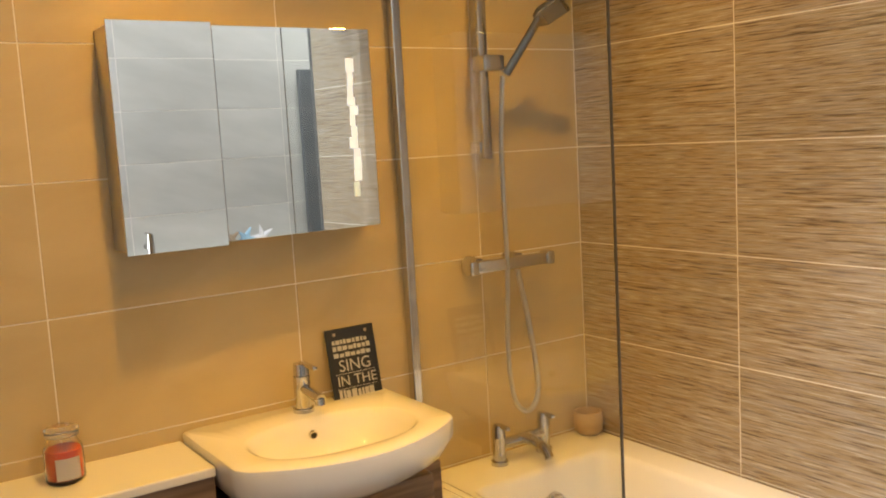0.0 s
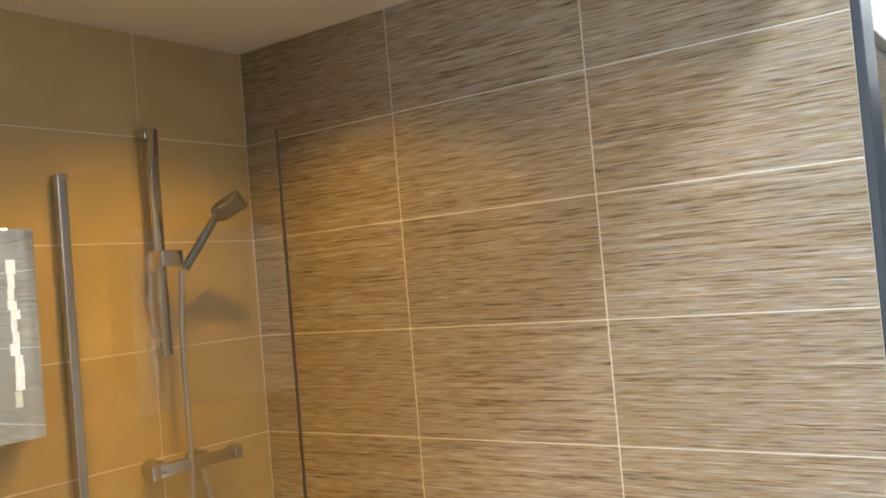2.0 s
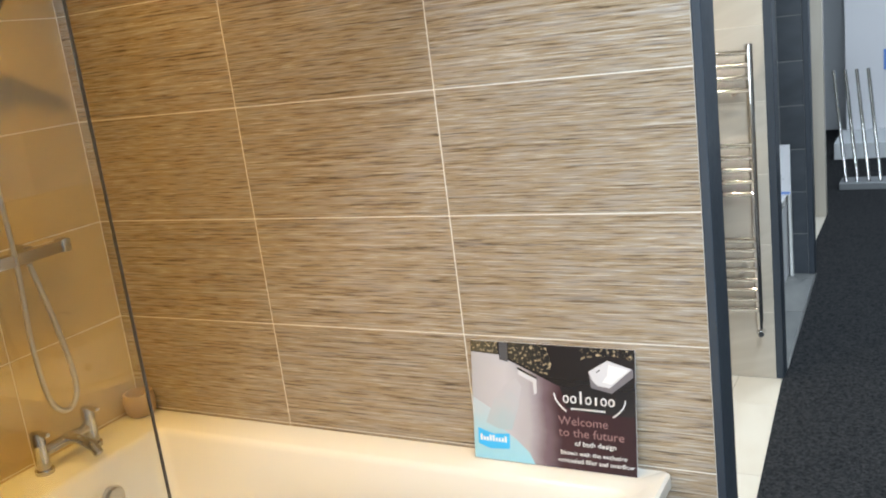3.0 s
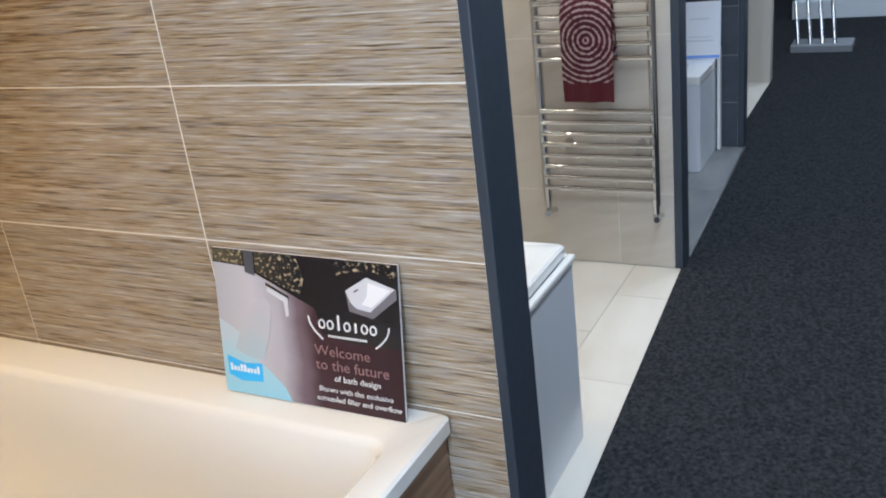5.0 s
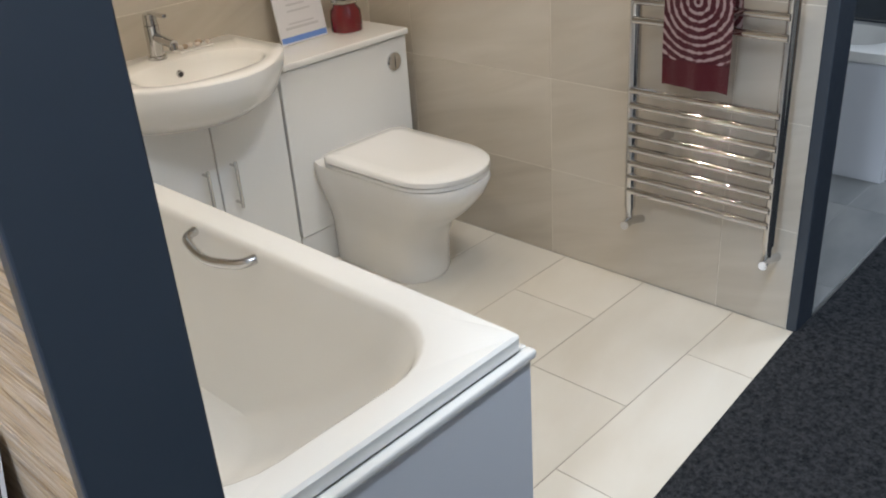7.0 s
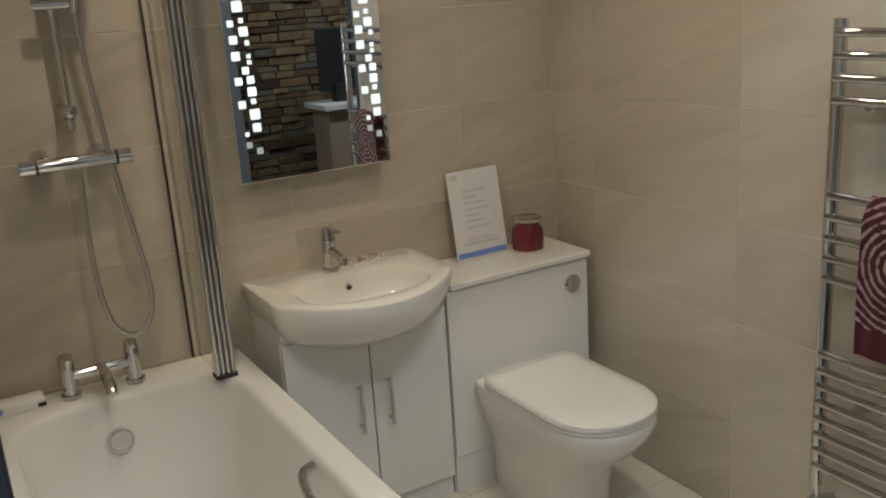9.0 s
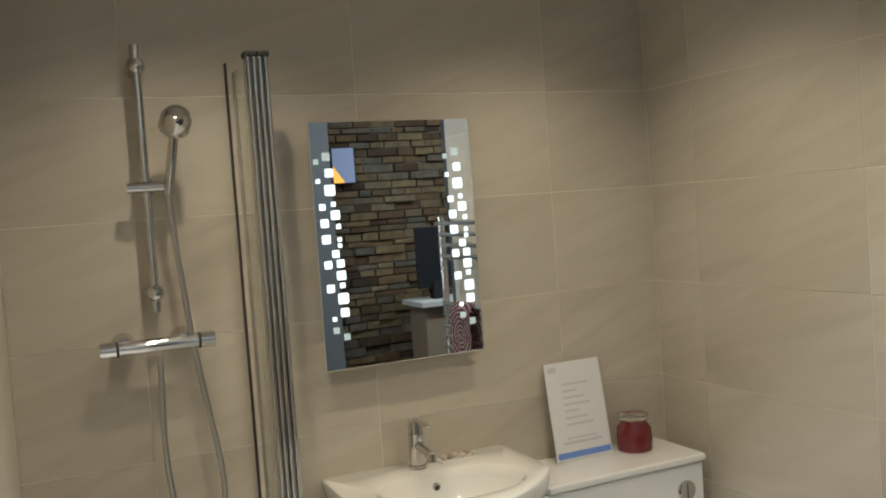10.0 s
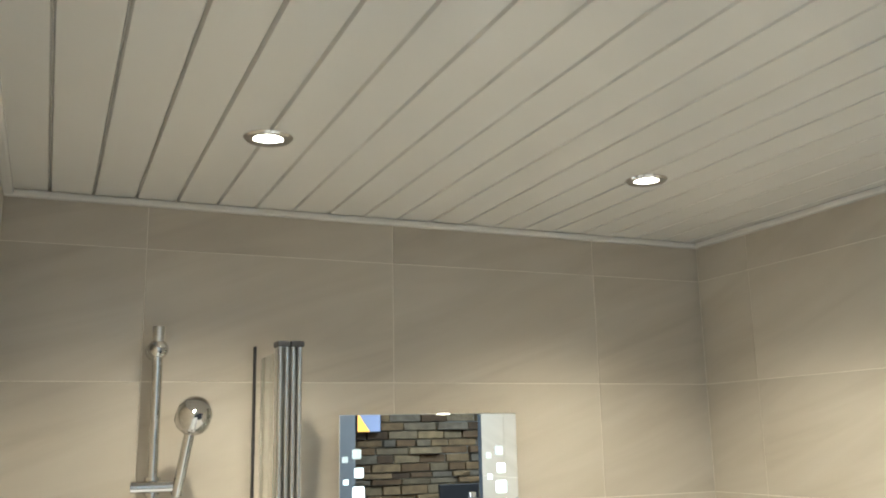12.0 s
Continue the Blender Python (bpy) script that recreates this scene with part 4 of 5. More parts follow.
for k in range(9):
    on_card("brand_bar", 0.018 + k * 0.0083, 0.0235 + k * 0.0083, 0.050, 0.060 + (0.006 if k in (0, 3, 4, 8) else 0), 5, M_WHITETEXT)
for k in range(7):
    x0 = 0.243 + k * 0.0188
    if k in (2, 4):
        on_card("brand_bar", x0 + 0.004, x0 + 0.0085, 0.172, 0.192 + (0.012 if k == 2 else 0), 3, M_WHITETEXT)
    else:
        ring = [(x0 + 0.0065 + 0.0062 * math.cos(2 * math.pi * q / 14), 0.182 + 0.0085 * math.sin(2 * math.pi * q / 14), 0.0014) for q in range(14)]
        part("brand_ring", tube(ring + ring[:1], 0.0017, 6, 2), M_WHITETEXT, card).matrix_local = cardm
for sx in (-1, 1):
    dy = 0.0 if sx < 0 else -0.004
    pts = [(0.308 + sx * (0.088 - 0.030 * (1 - k / 7) ** 2), 0.150 + dy + k * 0.0065) for k in range(8)]
    part("brand_arc", tube([(x, y, 0.0014) for x, y in pts], 0.0017, 6, 3), M_WHITETEXT, card).matrix_local = cardm
for k in range(14):
    on_card("print_line", 0.262 + k * 0.0062, 0.2665 + k * 0.0062, 0.156, 0.1605, 3, M_WHITETEXT)
for wds, xx, yy, sz, mt in (("Welcome", 0.23, 0.118, 0.036, M_PINKTEXT), ("to the future", 0.23, 0.088, 0.036, M_PINKTEXT), ("of bath design", 0.27, 0.066, 0.021, M_WHITETEXT), ("Shown with the exclusive", 0.232, 0.040, 0.0185, M_WHITETEXT), ("concealed filler and overflow", 0.226, 0.020, 0.0185, M_WHITETEXT)):
    text_mesh(wds, sz * 0.87, mt, card, cardm @ Matrix.Translation((xx, yy, 0.0012)))

# ---- second bay ----
for lx, ly in ((0.582, -0.54), (1.43, -0.54), (0.582, -1.26), (1.43, -1.26)):
    downlight(lx, ly, H2)

bath2 = bathtub("bath", "white acrylic bath with chrome grips and curved bowl", XD + 0.003, 0.808, -1.640, -0.004, 0.598, (0.05, 0.075, 0.075, 0.13), M_ACRYLIC, 0.42, 0.46, 0.17, 0.03)
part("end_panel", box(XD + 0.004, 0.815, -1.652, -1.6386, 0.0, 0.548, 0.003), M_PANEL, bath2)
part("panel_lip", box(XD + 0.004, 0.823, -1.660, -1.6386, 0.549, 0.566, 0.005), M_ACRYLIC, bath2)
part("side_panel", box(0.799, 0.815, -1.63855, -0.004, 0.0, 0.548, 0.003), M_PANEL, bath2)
part("panel_lip", box(0.800, 0.823, -1.63855, -0.004, 0.549, 0.566, 0.005), M_ACRYLIC, bath2)
overflow(bath2, (0.425, -0.142, 0.475), (0, -1, 0.15), 0.036)
for x, s in ((0.725, -1), (0.19, 1)):
    g = part("grip", tube([(x, -0.765, 0.577), (x + s * 0.034, -0.785, 0.572), (x + s * 0.05, -0.875, 0.560), (x + s * 0.034, -0.975, 0.572), (x, -0.995, 0.577)], 0.011, 12), M_CHROME, bath2, "chrome curved bath grip", smooth=50)
bath_filler("bath_filler_tap", "chrome bath filler tap with two pillars", 0.335, 0.50, -0.075, 0.598)
bx = thing("soap_box", "small white lidded box with blue spot", "soap box", (0.205, -0.065, 0.598))
part("body", box(-0.065, 0.065, -0.03, 0.03, 0.0, 0.03, 0.005), M_WHITE, bx, smooth=40)
part("dark_end", box(0.045, 0.066, -0.031, 0.0, 0.006, 0.018, 0.002), M_BLACK, bx)
part("blue_spot", rod((-0.045, -0.0302, 0.018), (-0.045, -0.0312, 0.018), 0.009, 16), M_BLUE, bx)

sh2 = thing("shower_set", "chrome round shower rail with drum handset", "shower")
part("slide_rail", rod((0.44, -0.062, 1.29), (0.44, -0.062, 1.93), 0.011, 16), M_CHROME, sh2, smooth=40)
for z in (1.335, 1.885):
    bm = rod((0.44, -0.002, z), (0.44, -0.05, z), 0.022, 22, 0.019)
    bmesh.ops.create_uvsphere(bm, u_segments=18, v_segments=10, radius=0.0225, matrix=Matrix.Translation((0.44, -0.06, z)))
    part("wall_bracket", bm, M_CHROME, sh2, smooth=50)
part("rail_cap", rod((0.44, -0.062, 1.90), (0.44, -0.062, 1.935), 0.0125, 16), M_SATIN, sh2, smooth=40)
bm = rod((0.395, -0.075, 1.592), (0.50, -0.085, 1.592), 0.013, 18)
rod((0.44, -0.062, 1.575), (0.44, -0.062, 1.612), 0.017, 18, bm=bm)
part("slider", bm, M_CHROME, sh2, smooth=40)
part("handset_handle", rod((0.488, -0.085, 1.575), (0.505, -0.135, 1.71), 0.0125, 16, 0.011), M_CHROME, sh2, smooth=40)
hm = Matrix.Translation((0.508, -0.15, 1.735)) @ pose(0, 0, 0, 46, 0, 10)
hb = part("handset_head", lathe([(0.011, 0.042), (0.026, 0.036), (0.036, 0.02), (0.038, -0.01), (0.035, -0.018), (0.032, -0.016), (0.005, -0.016)], 28), M_CHROME, sh2, smooth=35)
hb.matrix_local = hm
part("spray_face", lathe([(0.031, -0.017), (0.018, -0.0185), (0.003, -0.0185)], 24), M_SATIN, hb)
part("hose", tube([(0.488, -0.085, 1.57), (0.50, -0.075, 1.40), (0.525, -0.075, 1.15), (0.56, -0.08, 0.90), (0.555, -0.09, 0.79), (0.505, -0.095, 0.735), (0.45, -0.09, 0.79), (0.432, -0.08, 0.95), (0.438, -0.075, 1.185)], 0.0075, 8, 14), M_SATIN, sh2, smooth=60)
sh2.location.x = 0.012
val2 = thing("shower_valve", "chrome round thermostatic shower bar valve on wall", "shower valve")
part("valve_bar", rod((0.335, -0.072, 1.21), (0.545, -0.072, 1.21), 0.018, 22), M_CHROME, val2, smooth=40)
for x in (0.365, 0.505):
    part("wall_flange", rod((x, -0.002, 1.213), (x, -0.06, 1.211), 0.029, 24, 0.022), M_CHROME, val2, smooth=40)
for a, b in ((0.318, 0.333), (0.547, 0.562)):
    part("knob", rod((a - 0.012, -0.072, 1.21), (b + 0.012, -0.072, 1.21), 0.0195, 22, 0.0195), M_CHROME, val2, smooth=40)
for a in (0.342, 0.534):
    part("black_band", rod((a, -0.072, 1.21), (a + 0.006, -0.072, 1.21), 0.0195, 22), M_BLACK, val2)

val2.location.x = 0.008

# folded concertina bath screen
fs = thing("folding_bath_screen", "folded concertina bath screen in satin aluminium", "bath screen")
part("wall_profile", box(0.6735, 0.6785, -0.02, -0.002, 0.600, 1.90, 0.002), M_BLACK, fs, "dark wall strip")
for k in range(4):
    x = 0.682 + 0.014 * k
    f = part("panel_frame", box(x, x + 0.012, -0.215, -0.188, 0.612, 1.88, 0.003), M_SATIN, fs)
    gq = part("glass_leaf", box(x + 0.004, x + 0.008, -0.188, -0.03, 0.615, 1.87, 0.0005), M_GLASS, f)
    gq.visible_shadow = False
    part("frame_edge", rod((x + 0.006, -0.217, 0.612), (x + 0.006, -0.217, 1.88), 0.0055, 10), M_CHROME, f, smooth=40)
for a, b in ((0.680, 0.708), (0.7095, 0.739)):
    part("end_cap", box(a, b, -0.225, -0.182, 1.88, 1.893, 0.003), M_BLACK, fs, "black end cap")
    part("end_cap", box(a, b, -0.225, -0.182, 0.599, 0.612, 0.003), M_BLACK, fs, "black end cap")

# vanity unit with bow-fronted basin
vu = thing("vanity_unit", "white gloss two-door vanity unit under basin", "vanity unit")
part("body", box(0.862, 1.388, -0.22, -0.002, 0.0, 0.66, 0.002), M_WHITE, vu)
for a, b in ((0.862, 0.88), (1.37, 1.388)):
    part("side_panel", box(a, b, -0.24, -0.002, 0.661, 0.742, 0.002), M_WHITE, vu)
for a, b in ((0.8805, 0.935), (1.305, 1.3695)):
    part("top_fascia", box(a, b, -0.24, -0.222, 0.671, 0.742, 0.002), M_WHITE, vu)
part("top_fascia", box(0.864, 1.386, -0.24, -0.221, 0.655, 0.669, 0.002), M_WHITE, vu)
for x0, x1, hx in ((0.864, 1.123, 1.075), (1.127, 1.386, 1.172)):
    d = part("door", box(x0, x1, -0.24, -0.221, 0.075, 0.652, 0.003), M_WHITE, vu)
    bm = rod((hx, -0.268, 0.335), (hx, -0.268, 0.485), 0.0055, 12)
    for z in (0.35, 0.47):
        rod((hx, -0.24, z), (hx, -0.268, z), 0.0045, 10, bm=bm)
    part("handle", bm, M_CHROME, d, "chrome bar handle", smooth=40)
part("plinth", box(0.87, 1.38, -0.205, -0.19, 0.0, 0.07), M_WHITE, vu)
basin("basin", "white ceramic bow-fronted basin on vanity unit", 0.845, 1.40, -0.003, 0.27, 0.185, 0.786, 0.04, (1.12, -0.255, 0.195, 0.125), M_CERAMIC, 0.165)
mixer_tap("basin_tap", "chrome basin mixer tap with lever", 1.10, -0.075, 0.786, 0.13)
M_STONES = plain("shell_and_pebble", (0.62, 0.55, 0.48), 0.5, grain=0.5, vary=0.5, scale=90, bump=0.3)
rng = random.Random(11)
bag = thing("soap_tray", "white dish of small shells and soaps", "soap tray", (1.225, -0.07, 0.786))
tray = part("tray", box(-0.058, 0.058, -0.022, 0.022, 0.0, 0.006, 0.002), M_CERAMIC, bag)
for k in range(6):
    b2 = bmesh.new()
    bmesh.ops.create_icosphere(b2, subdivisions=2, radius=0.010, matrix=Matrix.Translation((-0.045 + 0.018 * k, rng.uniform(-0.012, 0.012), 0.013)) @ Matrix.Diagonal((rng.uniform(0.7, 1.2), rng.uniform(0.7, 1.1), rng.uniform(0.6, 1.0), 1)))
    part("soap", b2, M_DESK if k in (1, 4) else M_STONES, bag, smooth=60)

# toilet furniture unit and back-to-wall pan
wu = thing("toilet_unit", "white gloss toilet unit boxing in the cistern", "toilet unit")
part("body", box(1.394, 1.943, -0.222, -0.002, 0.0, 0.69, 0.002), M_WHITE, wu)
part("front_board", box(1.396, 1.941, -0.24, -0.222, 0.13, 0.688, 0.003), M_WHITE, wu)
part("plinth_board", box(1.396, 1.941, -0.232, -0.222, 0.0, 0.126, 0.002), M_WHITE, wu)
fb = part("flush_button", lathe([(0.031, 0.0), (0.031, 0.006), (0.026, 0.009), (0.0, 0.009)], 28), M_CHROME, wu, "round chrome dual flush button", smooth=40)
fb.matrix_local = Matrix.Translation((1.875, -0.24, 0.612)) @ pose(0, 0, 0, 90, 0, 0)
part("button_split", box(-0.001, 0.001, -0.022, 0.022, 0.0088, 0.0096), M_BLACK, fb)
tagged(part("counter", box(1.405, 1.948, -0.252, -0.002, 0.692, 0.714, 0.006), M_WHITE), "white gloss counter on the toilet unit", "counter")


def pan_ring(z, w, y0, y1, p=0.5, n=48):
    """D-shaped outline: square at the wall, rounded in front."""
    out = []
    r = w / 2
    for k in range(n):
        s = k / n
        if s < 0.6:
            a = math.pi * (s / 0.6)
            out.append((1.638 - r * math.cos(a), y1 + r * 1.05 - r * 1.05 * math.sin(a) ** 0.85, z))
        else:
            q = (s - 0.6) / 0.4
            if q < 0.35:
                out.append((1.638 + r, y1 + r * 1.05 + (y0 - y1 - r * 1.05) * q / 0.35, z))
            elif q < 0.65:
                out.append((1.638 + r - 2 * r * (q - 0.35) / 0.3, y0, z))
            else:
                out.append((1.638 - r, y0 + (y1 + r * 1.05 - y0) * (q - 0.65) / 0.35, z))
    return out


wc = thing("toilet", "white ceramic back-to-wall toilet with closed lid", "toilet")
rings = [pan_ring(0.0, 0.215, -0.236, -0.62), pan_ring(0.02, 0.22, -0.236, -0.63), pan_ring(0.14, 0.225, -0.236, -0.635), pan_ring(0.20, 0.25, -0.236, -0.655), pan_ring(0.27, 0.30, -0.236, -0.735), pan_ring(0.33, 0.335, -0.236, -0.785), pan_ring(0.375, 0.347, -0.236, -0.805), pan_ring(0.39, 0.34, -0.238, -0.80)]
part("pan", loft(rings), M_CERAMIC, wc, smooth=45)
part("seat", loft([pan_ring(0.392, 0.335, -0.30, -0.798), pan_ring(0.394, 0.35, -0.297, -0.80), pan_ring(0.404, 0.35, -0.297, -0.80), pan_ring(0.406, 0.34, -0.30, -0.80)]), M_CERAMIC, wc, smooth=45)
part("lid", loft([pan_ring(0.408, 0.345, -0.300, -0.802), pan_ring(0.411, 0.352, -0.295, -0.804), pan_ring(0.424, 0.349, -0.295, -0.802), pan_ring(0.431, 0.333, -0.302, -0.79), pan_ring(0.433, 0.25, -0.34, -0.70)]), M_CERAMIC, wc, smooth=45)
wc.scale = (1, 1, 0.965)
for x in (1.555, 1.705):
    part("hinge", rod((x - 0.02, -0.285, 0.402), (x + 0.02, -0.285, 0.402), 0.010, 14), M_CHROME, wc, smooth=40)

# leaning sign and red candle on the counter
sg = thing("price_sign", "white printed sign with blue foot band, leaning", "sign")
sm = Matrix.Translation((1.545, -0.075, 0.716)) @ pose(0, 0, 0, 80, 0, 0)
part("sheet", box(0, 0.195, 0, 0.29, -0.004, 0.0), M_CARD, sg).matrix_local = sm
part("blue_band", box(0.004, 0.191, 0.006, 0.024, 0.0, 0.0005), M_BLUE, sg).matrix_local = sm
screen_text_bars(sg, sm, [(0.03, 0.165, 0.046, 0.054), (0.045, 0.15, 0.061, 0.066)] + [(0.05, 0.145 - 0.02 * (k % 3), 0.10 + 0.02 * k, 0.106 + 0.02 * k) for k in range(7)] + [(0.012, 0.04, 0.262, 0.278)], M_FAINT)
jar("candle_jar", "round dark red candle jar with glass lid", 1.805, -0.10, 0.714, 0.054, 0.118, M_WAX, M_JARGLASS, None, plain("dark_red_glass", (0.15, 0.008, 0.012), 0.08, vary=0.2, scale=30, coat=0.5))

# illuminated mirror with etched squares
im = thing("illuminated_mirror", "wall mirror with two columns of lit squares", "mirror")
MX0, MX1, MZ0, MZ1, MY = 0.868, 1.338, 1.080, 1.740, -0.055
part("back_box", box(MX0 + 0.03, MX1 - 0.03, MY + 0.006, -0.001, MZ0 + 0.03, MZ1 - 0.03), M_SATIN, im)
part("mirror_glass", box(MX0, MX1, MY, MY + 0.005, MZ0, MZ1, 0.002), M_MIRROR, im)
# squares: across, down from the top, side, all in thousandths of the mirror's height
SQ = ((36, 158, 22), (62, 140, 34), (67, 205, 34), (38, 236, 18), (66, 274, 44), (72, 330, 20), (44, 340, 26), (75, 374, 38), (47, 405, 34), (81, 420, 20), (48, 470, 36), (81, 473, 18), (81, 498, 18),
      (69, 530, 30), (48, 572, 32), (79, 570, 32), (79, 618, 38), (50, 668, 32), (80, 658, 22), (80, 712, 44), (81, 768, 36), (54, 792, 18), (56, 838, 26), (82, 868, 28))
for x0, s in ((MX0 + 0.008, 0), (MX1 - 0.088, 1)):
    for u, d, w in SQ:
        wz = w * 0.001 * (MZ1 - MZ0) / 2
        cx, cz = x0 + (u - 30) * 0.0011, MZ1 - d * 0.001 * (MZ1 - MZ0)
        bm = loft([rounded_rect(-wz, wz, -wz, wz, wz * 0.3, 0.0, 3), rounded_rect(-wz, wz, -wz, wz, wz * 0.3, 0.0006, 3)])
        ob = part("etched_square", bm, M_LEDDIM if d < 190 or d > 820 else M_LED, im)
        ob.matrix_local = Matrix.Translation((cx, MY, cz)) @ pose(0, 0, 0, 90, 0, 0)

# towel radiator on the right wall
rd = thing("towel_radiator", "chrome ladder towel radiator on beige tiles", "towel radiator")
RX = XR - 0.085
for y in (-1.155, -1.585):
    bm = rod((RX + 0.012, y, 0.285), (RX + 0.012, y, 1.45), 0.016, 18)
    part("upright", bm, M_CHROME, rd, smooth=40)
    bm = rod((RX + 0.012, y, 0.285), (RX + 0.012, y, 0.235), 0.012, 14)
    rod((RX + 0.012, y, 0.24), (XR - 0.004, y, 0.22), 0.0125, 14, bm=bm)
    rod((RX + 0.012, y, 0.24), (RX - 0.035, y - 0.012, 0.245), 0.015, 14, 0.012, bm=bm)
    part("valve", bm, M_CHROME, rd, smooth=40)
levels = [0.345 + 0.0435 * k for k in range(8)] + [0.845 + 0.0505 * k for k in range(5)] + [1.27 + 0.05 * k for k in range(4)]
for z in levels:
    part("rung", rod((RX, -1.155, z), (RX, -1.585, z), 0.0105, 14), M_CHROME, rd, smooth=40)
for y in (-1.235, -1.52):
    for z in (0.51, 1.26):
        part("bracket", rod((RX + 0.01, y, z), (XR - 0.002, y, z), 0.011, 14, 0.015), M_CHROME, rd, smooth=40)

# towel folded over a rung
def towel():
    b2 = bmesh.new()
    ny, nz = 14, 40
    y0, y1, top = -1.262, -1.452, 1.035 - 0.90
    grid = []
    for j in range(nz + 1):
        s = j / nz
        row = []
        for i in range(ny + 1):
            q = i / ny
            wav = 0.006 * math.sin(q * 9 + s * 3) + 0.004 * math.sin(q * 17 + 1)
            if s < 0.5:
                z = top - (0.5 - s) * 2 * 0.36
                x = -0.028 + wav * (0.5 - s) * 2
            else:
                z = top - (s - 0.5) * 2 * 0.20
                x = 0.022 + wav * 0.3
            bend = max(0, 1 - abs(s - 0.5) / 0.05)
            row.append(b2.verts.new((x * (1 - bend * 0.9), (y0 - y1) * (0.5 - q) * (1 + 0.03 * math.sin(s * 8)), z + 0.014 * bend)))
        grid.append(row)
    for a, b in zip(grid, grid[1:]):
        for i in range(ny):
            b2.faces.new((a[i], a[i + 1], b[i + 1], b[i]))
    bmesh.ops.solidify(b2, geom=b2.faces[:], thickness=0.009)
    return b2


tw = part("towel", towel(), M_TOWEL, None, smooth=60)
tw.location = (RX - 0.004, -1.36, 0.917)
tagged(tw, "wine red towel with pale ring pattern over radiator", "towel")

M_MIDGREY = plain("mid_grey_paint", (0.22, 0.23, 0.24), 0.6, grain=0.05, vary=0.08, scale=40)
# ---- third bay and beyond ----
b3 = thing("bath", "white panelled bath against dark slate tiles", "bath")
rings = [rounded_rect(3.15, 3.588, -1.49, -0.1, 0.01, 0.45), rounded_rect(3.15, 3.588, -1.49, -0.1, 0.012, 0.486), rounded_rect(3.16, 3.58, -1.48, -0.11, 0.012, 0.49), rounded_rect(3.21, 3.53, -1.38, -0.18, 0.14, 0.49), rounded_rect(3.22, 3.52, -1.36, -0.19, 0.135, 0.46), rounded_rect(3.26, 3.48, -1.26, -0.25, 0.09, 0.22)]
part("tub", loft(rings, cap0=False), M_ACRYLIC, b3, smooth=40)
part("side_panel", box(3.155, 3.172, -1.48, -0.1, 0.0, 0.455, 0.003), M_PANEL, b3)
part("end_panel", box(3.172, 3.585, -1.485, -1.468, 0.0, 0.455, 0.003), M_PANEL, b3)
bd = tagged(part("edge_board", box(3.55, 3.592, -1.51, -1.494, 0.0, 0.54, 0.002), M_WHITE), "narrow white edge board beside the bath", "board")
sg3 = thing("price_sign", "white printed sign with blue band on bath rim", "sign")
sm3 = Matrix.Translation((3.52, -1.31, 0.492)) @ Matrix(((0.10, 0.10, -0.99, 0), (-0.99, 0.0, -0.1, 0), (0, 0.995, 0.1, 0), (0, 0, 0, 1)))
part("sheet", box(0, 0.205, 0, 0.29, -0.003, 0.0), M_CARD, sg3).matrix_local = sm3
part("blue_band", box(0.004, 0.20, 0.005, 0.02, 0.0, 0.0006), M_BLUE, sg3).matrix_local = sm3
screen_text_bars(sg3, sm3, [(0.03, 0.17, 0.09, 0.098), (0.04, 0.16, 0.11, 0.116), (0.05, 0.15, 0.2, 0.208)], M_FAINT)

wall_last = structure("wall_last", box(5.06, 5.15, -1.55, TH, 0, 2.6), M_BEIGE, "beige tiled side wall of the last bay")
wd = thing("bath_screen_post", "brown wood-grain tall unit in the last bay", "cabinet")
part("body", box(4.5, 5.04, -0.9, -0.3, 0.0, 0.8, 0.004), M_WALNUT, wd)

stand = thing("tube_display_stand", "chrome slanted tubes standing on a grey base", "display stand", (6.1, -1.76, 0))
part("base", box(-0.13, 0.13, -0.23, 0.2, 0.0, 0.06, 0.01), M_MIDGREY, stand)
for k in range(4):
    part("tube", rod((-0.06, 0.15 - 0.085 * k, 0.06), (0.08, 0.24 - 0.085 * k, 0.95), 0.014, 12), M_CHROME, stand, smooth=40)
sc = thing("display_plinth", "low white display plinth with posters", "display plinth", (7.9, -2.6, 0))
part("plinth", box(-0.5, 0.39, -1.6, 1.2, 0.0, 0.16, 0.01), M_SHOPWHITE, sc)
part("board", box(0.3, 0.36, -1.6, 1.15, 0.16, 2.3, 0.01), M_CARD, sc)
for y0, y1, z0, z1, mt in ((0.2, 0.8, 0.75, 0.95, M_BLUE), (0.0, 0.35, 0.62, 0.78, M_WAX), (-0.6, -0.2, 0.2, 0.7, M_BLACK), (0.5, 0.75, 0.45, 0.58, M_CYAN), (0.1, 0.4, 0.35, 0.55, M_CARD)):
    part("poster_patch", box(0.29, 0.30, y0, y1, z0, z1), mt, sc)

chair = thing("tub_chair", "black tub chair on a chrome pedestal", "chair", (7.72, -2.32, 0.16))
part("foot", lathe([(0.13, 0.0), (0.13, 0.012), (0.05, 0.03), (0.025, 0.05), (0.025, 0.2), (0.06, 0.22)], 28), M_CHROME, chair, smooth=40)
part("seat_shell", lathe([(0.06, 0.22), (0.22, 0.25), (0.32, 0.36), (0.35, 0.62), (0.33, 0.66), (0.30, 0.62), (0.27, 0.42), (0.05, 0.40)], 32), M_BLACK, chair, smooth=50)

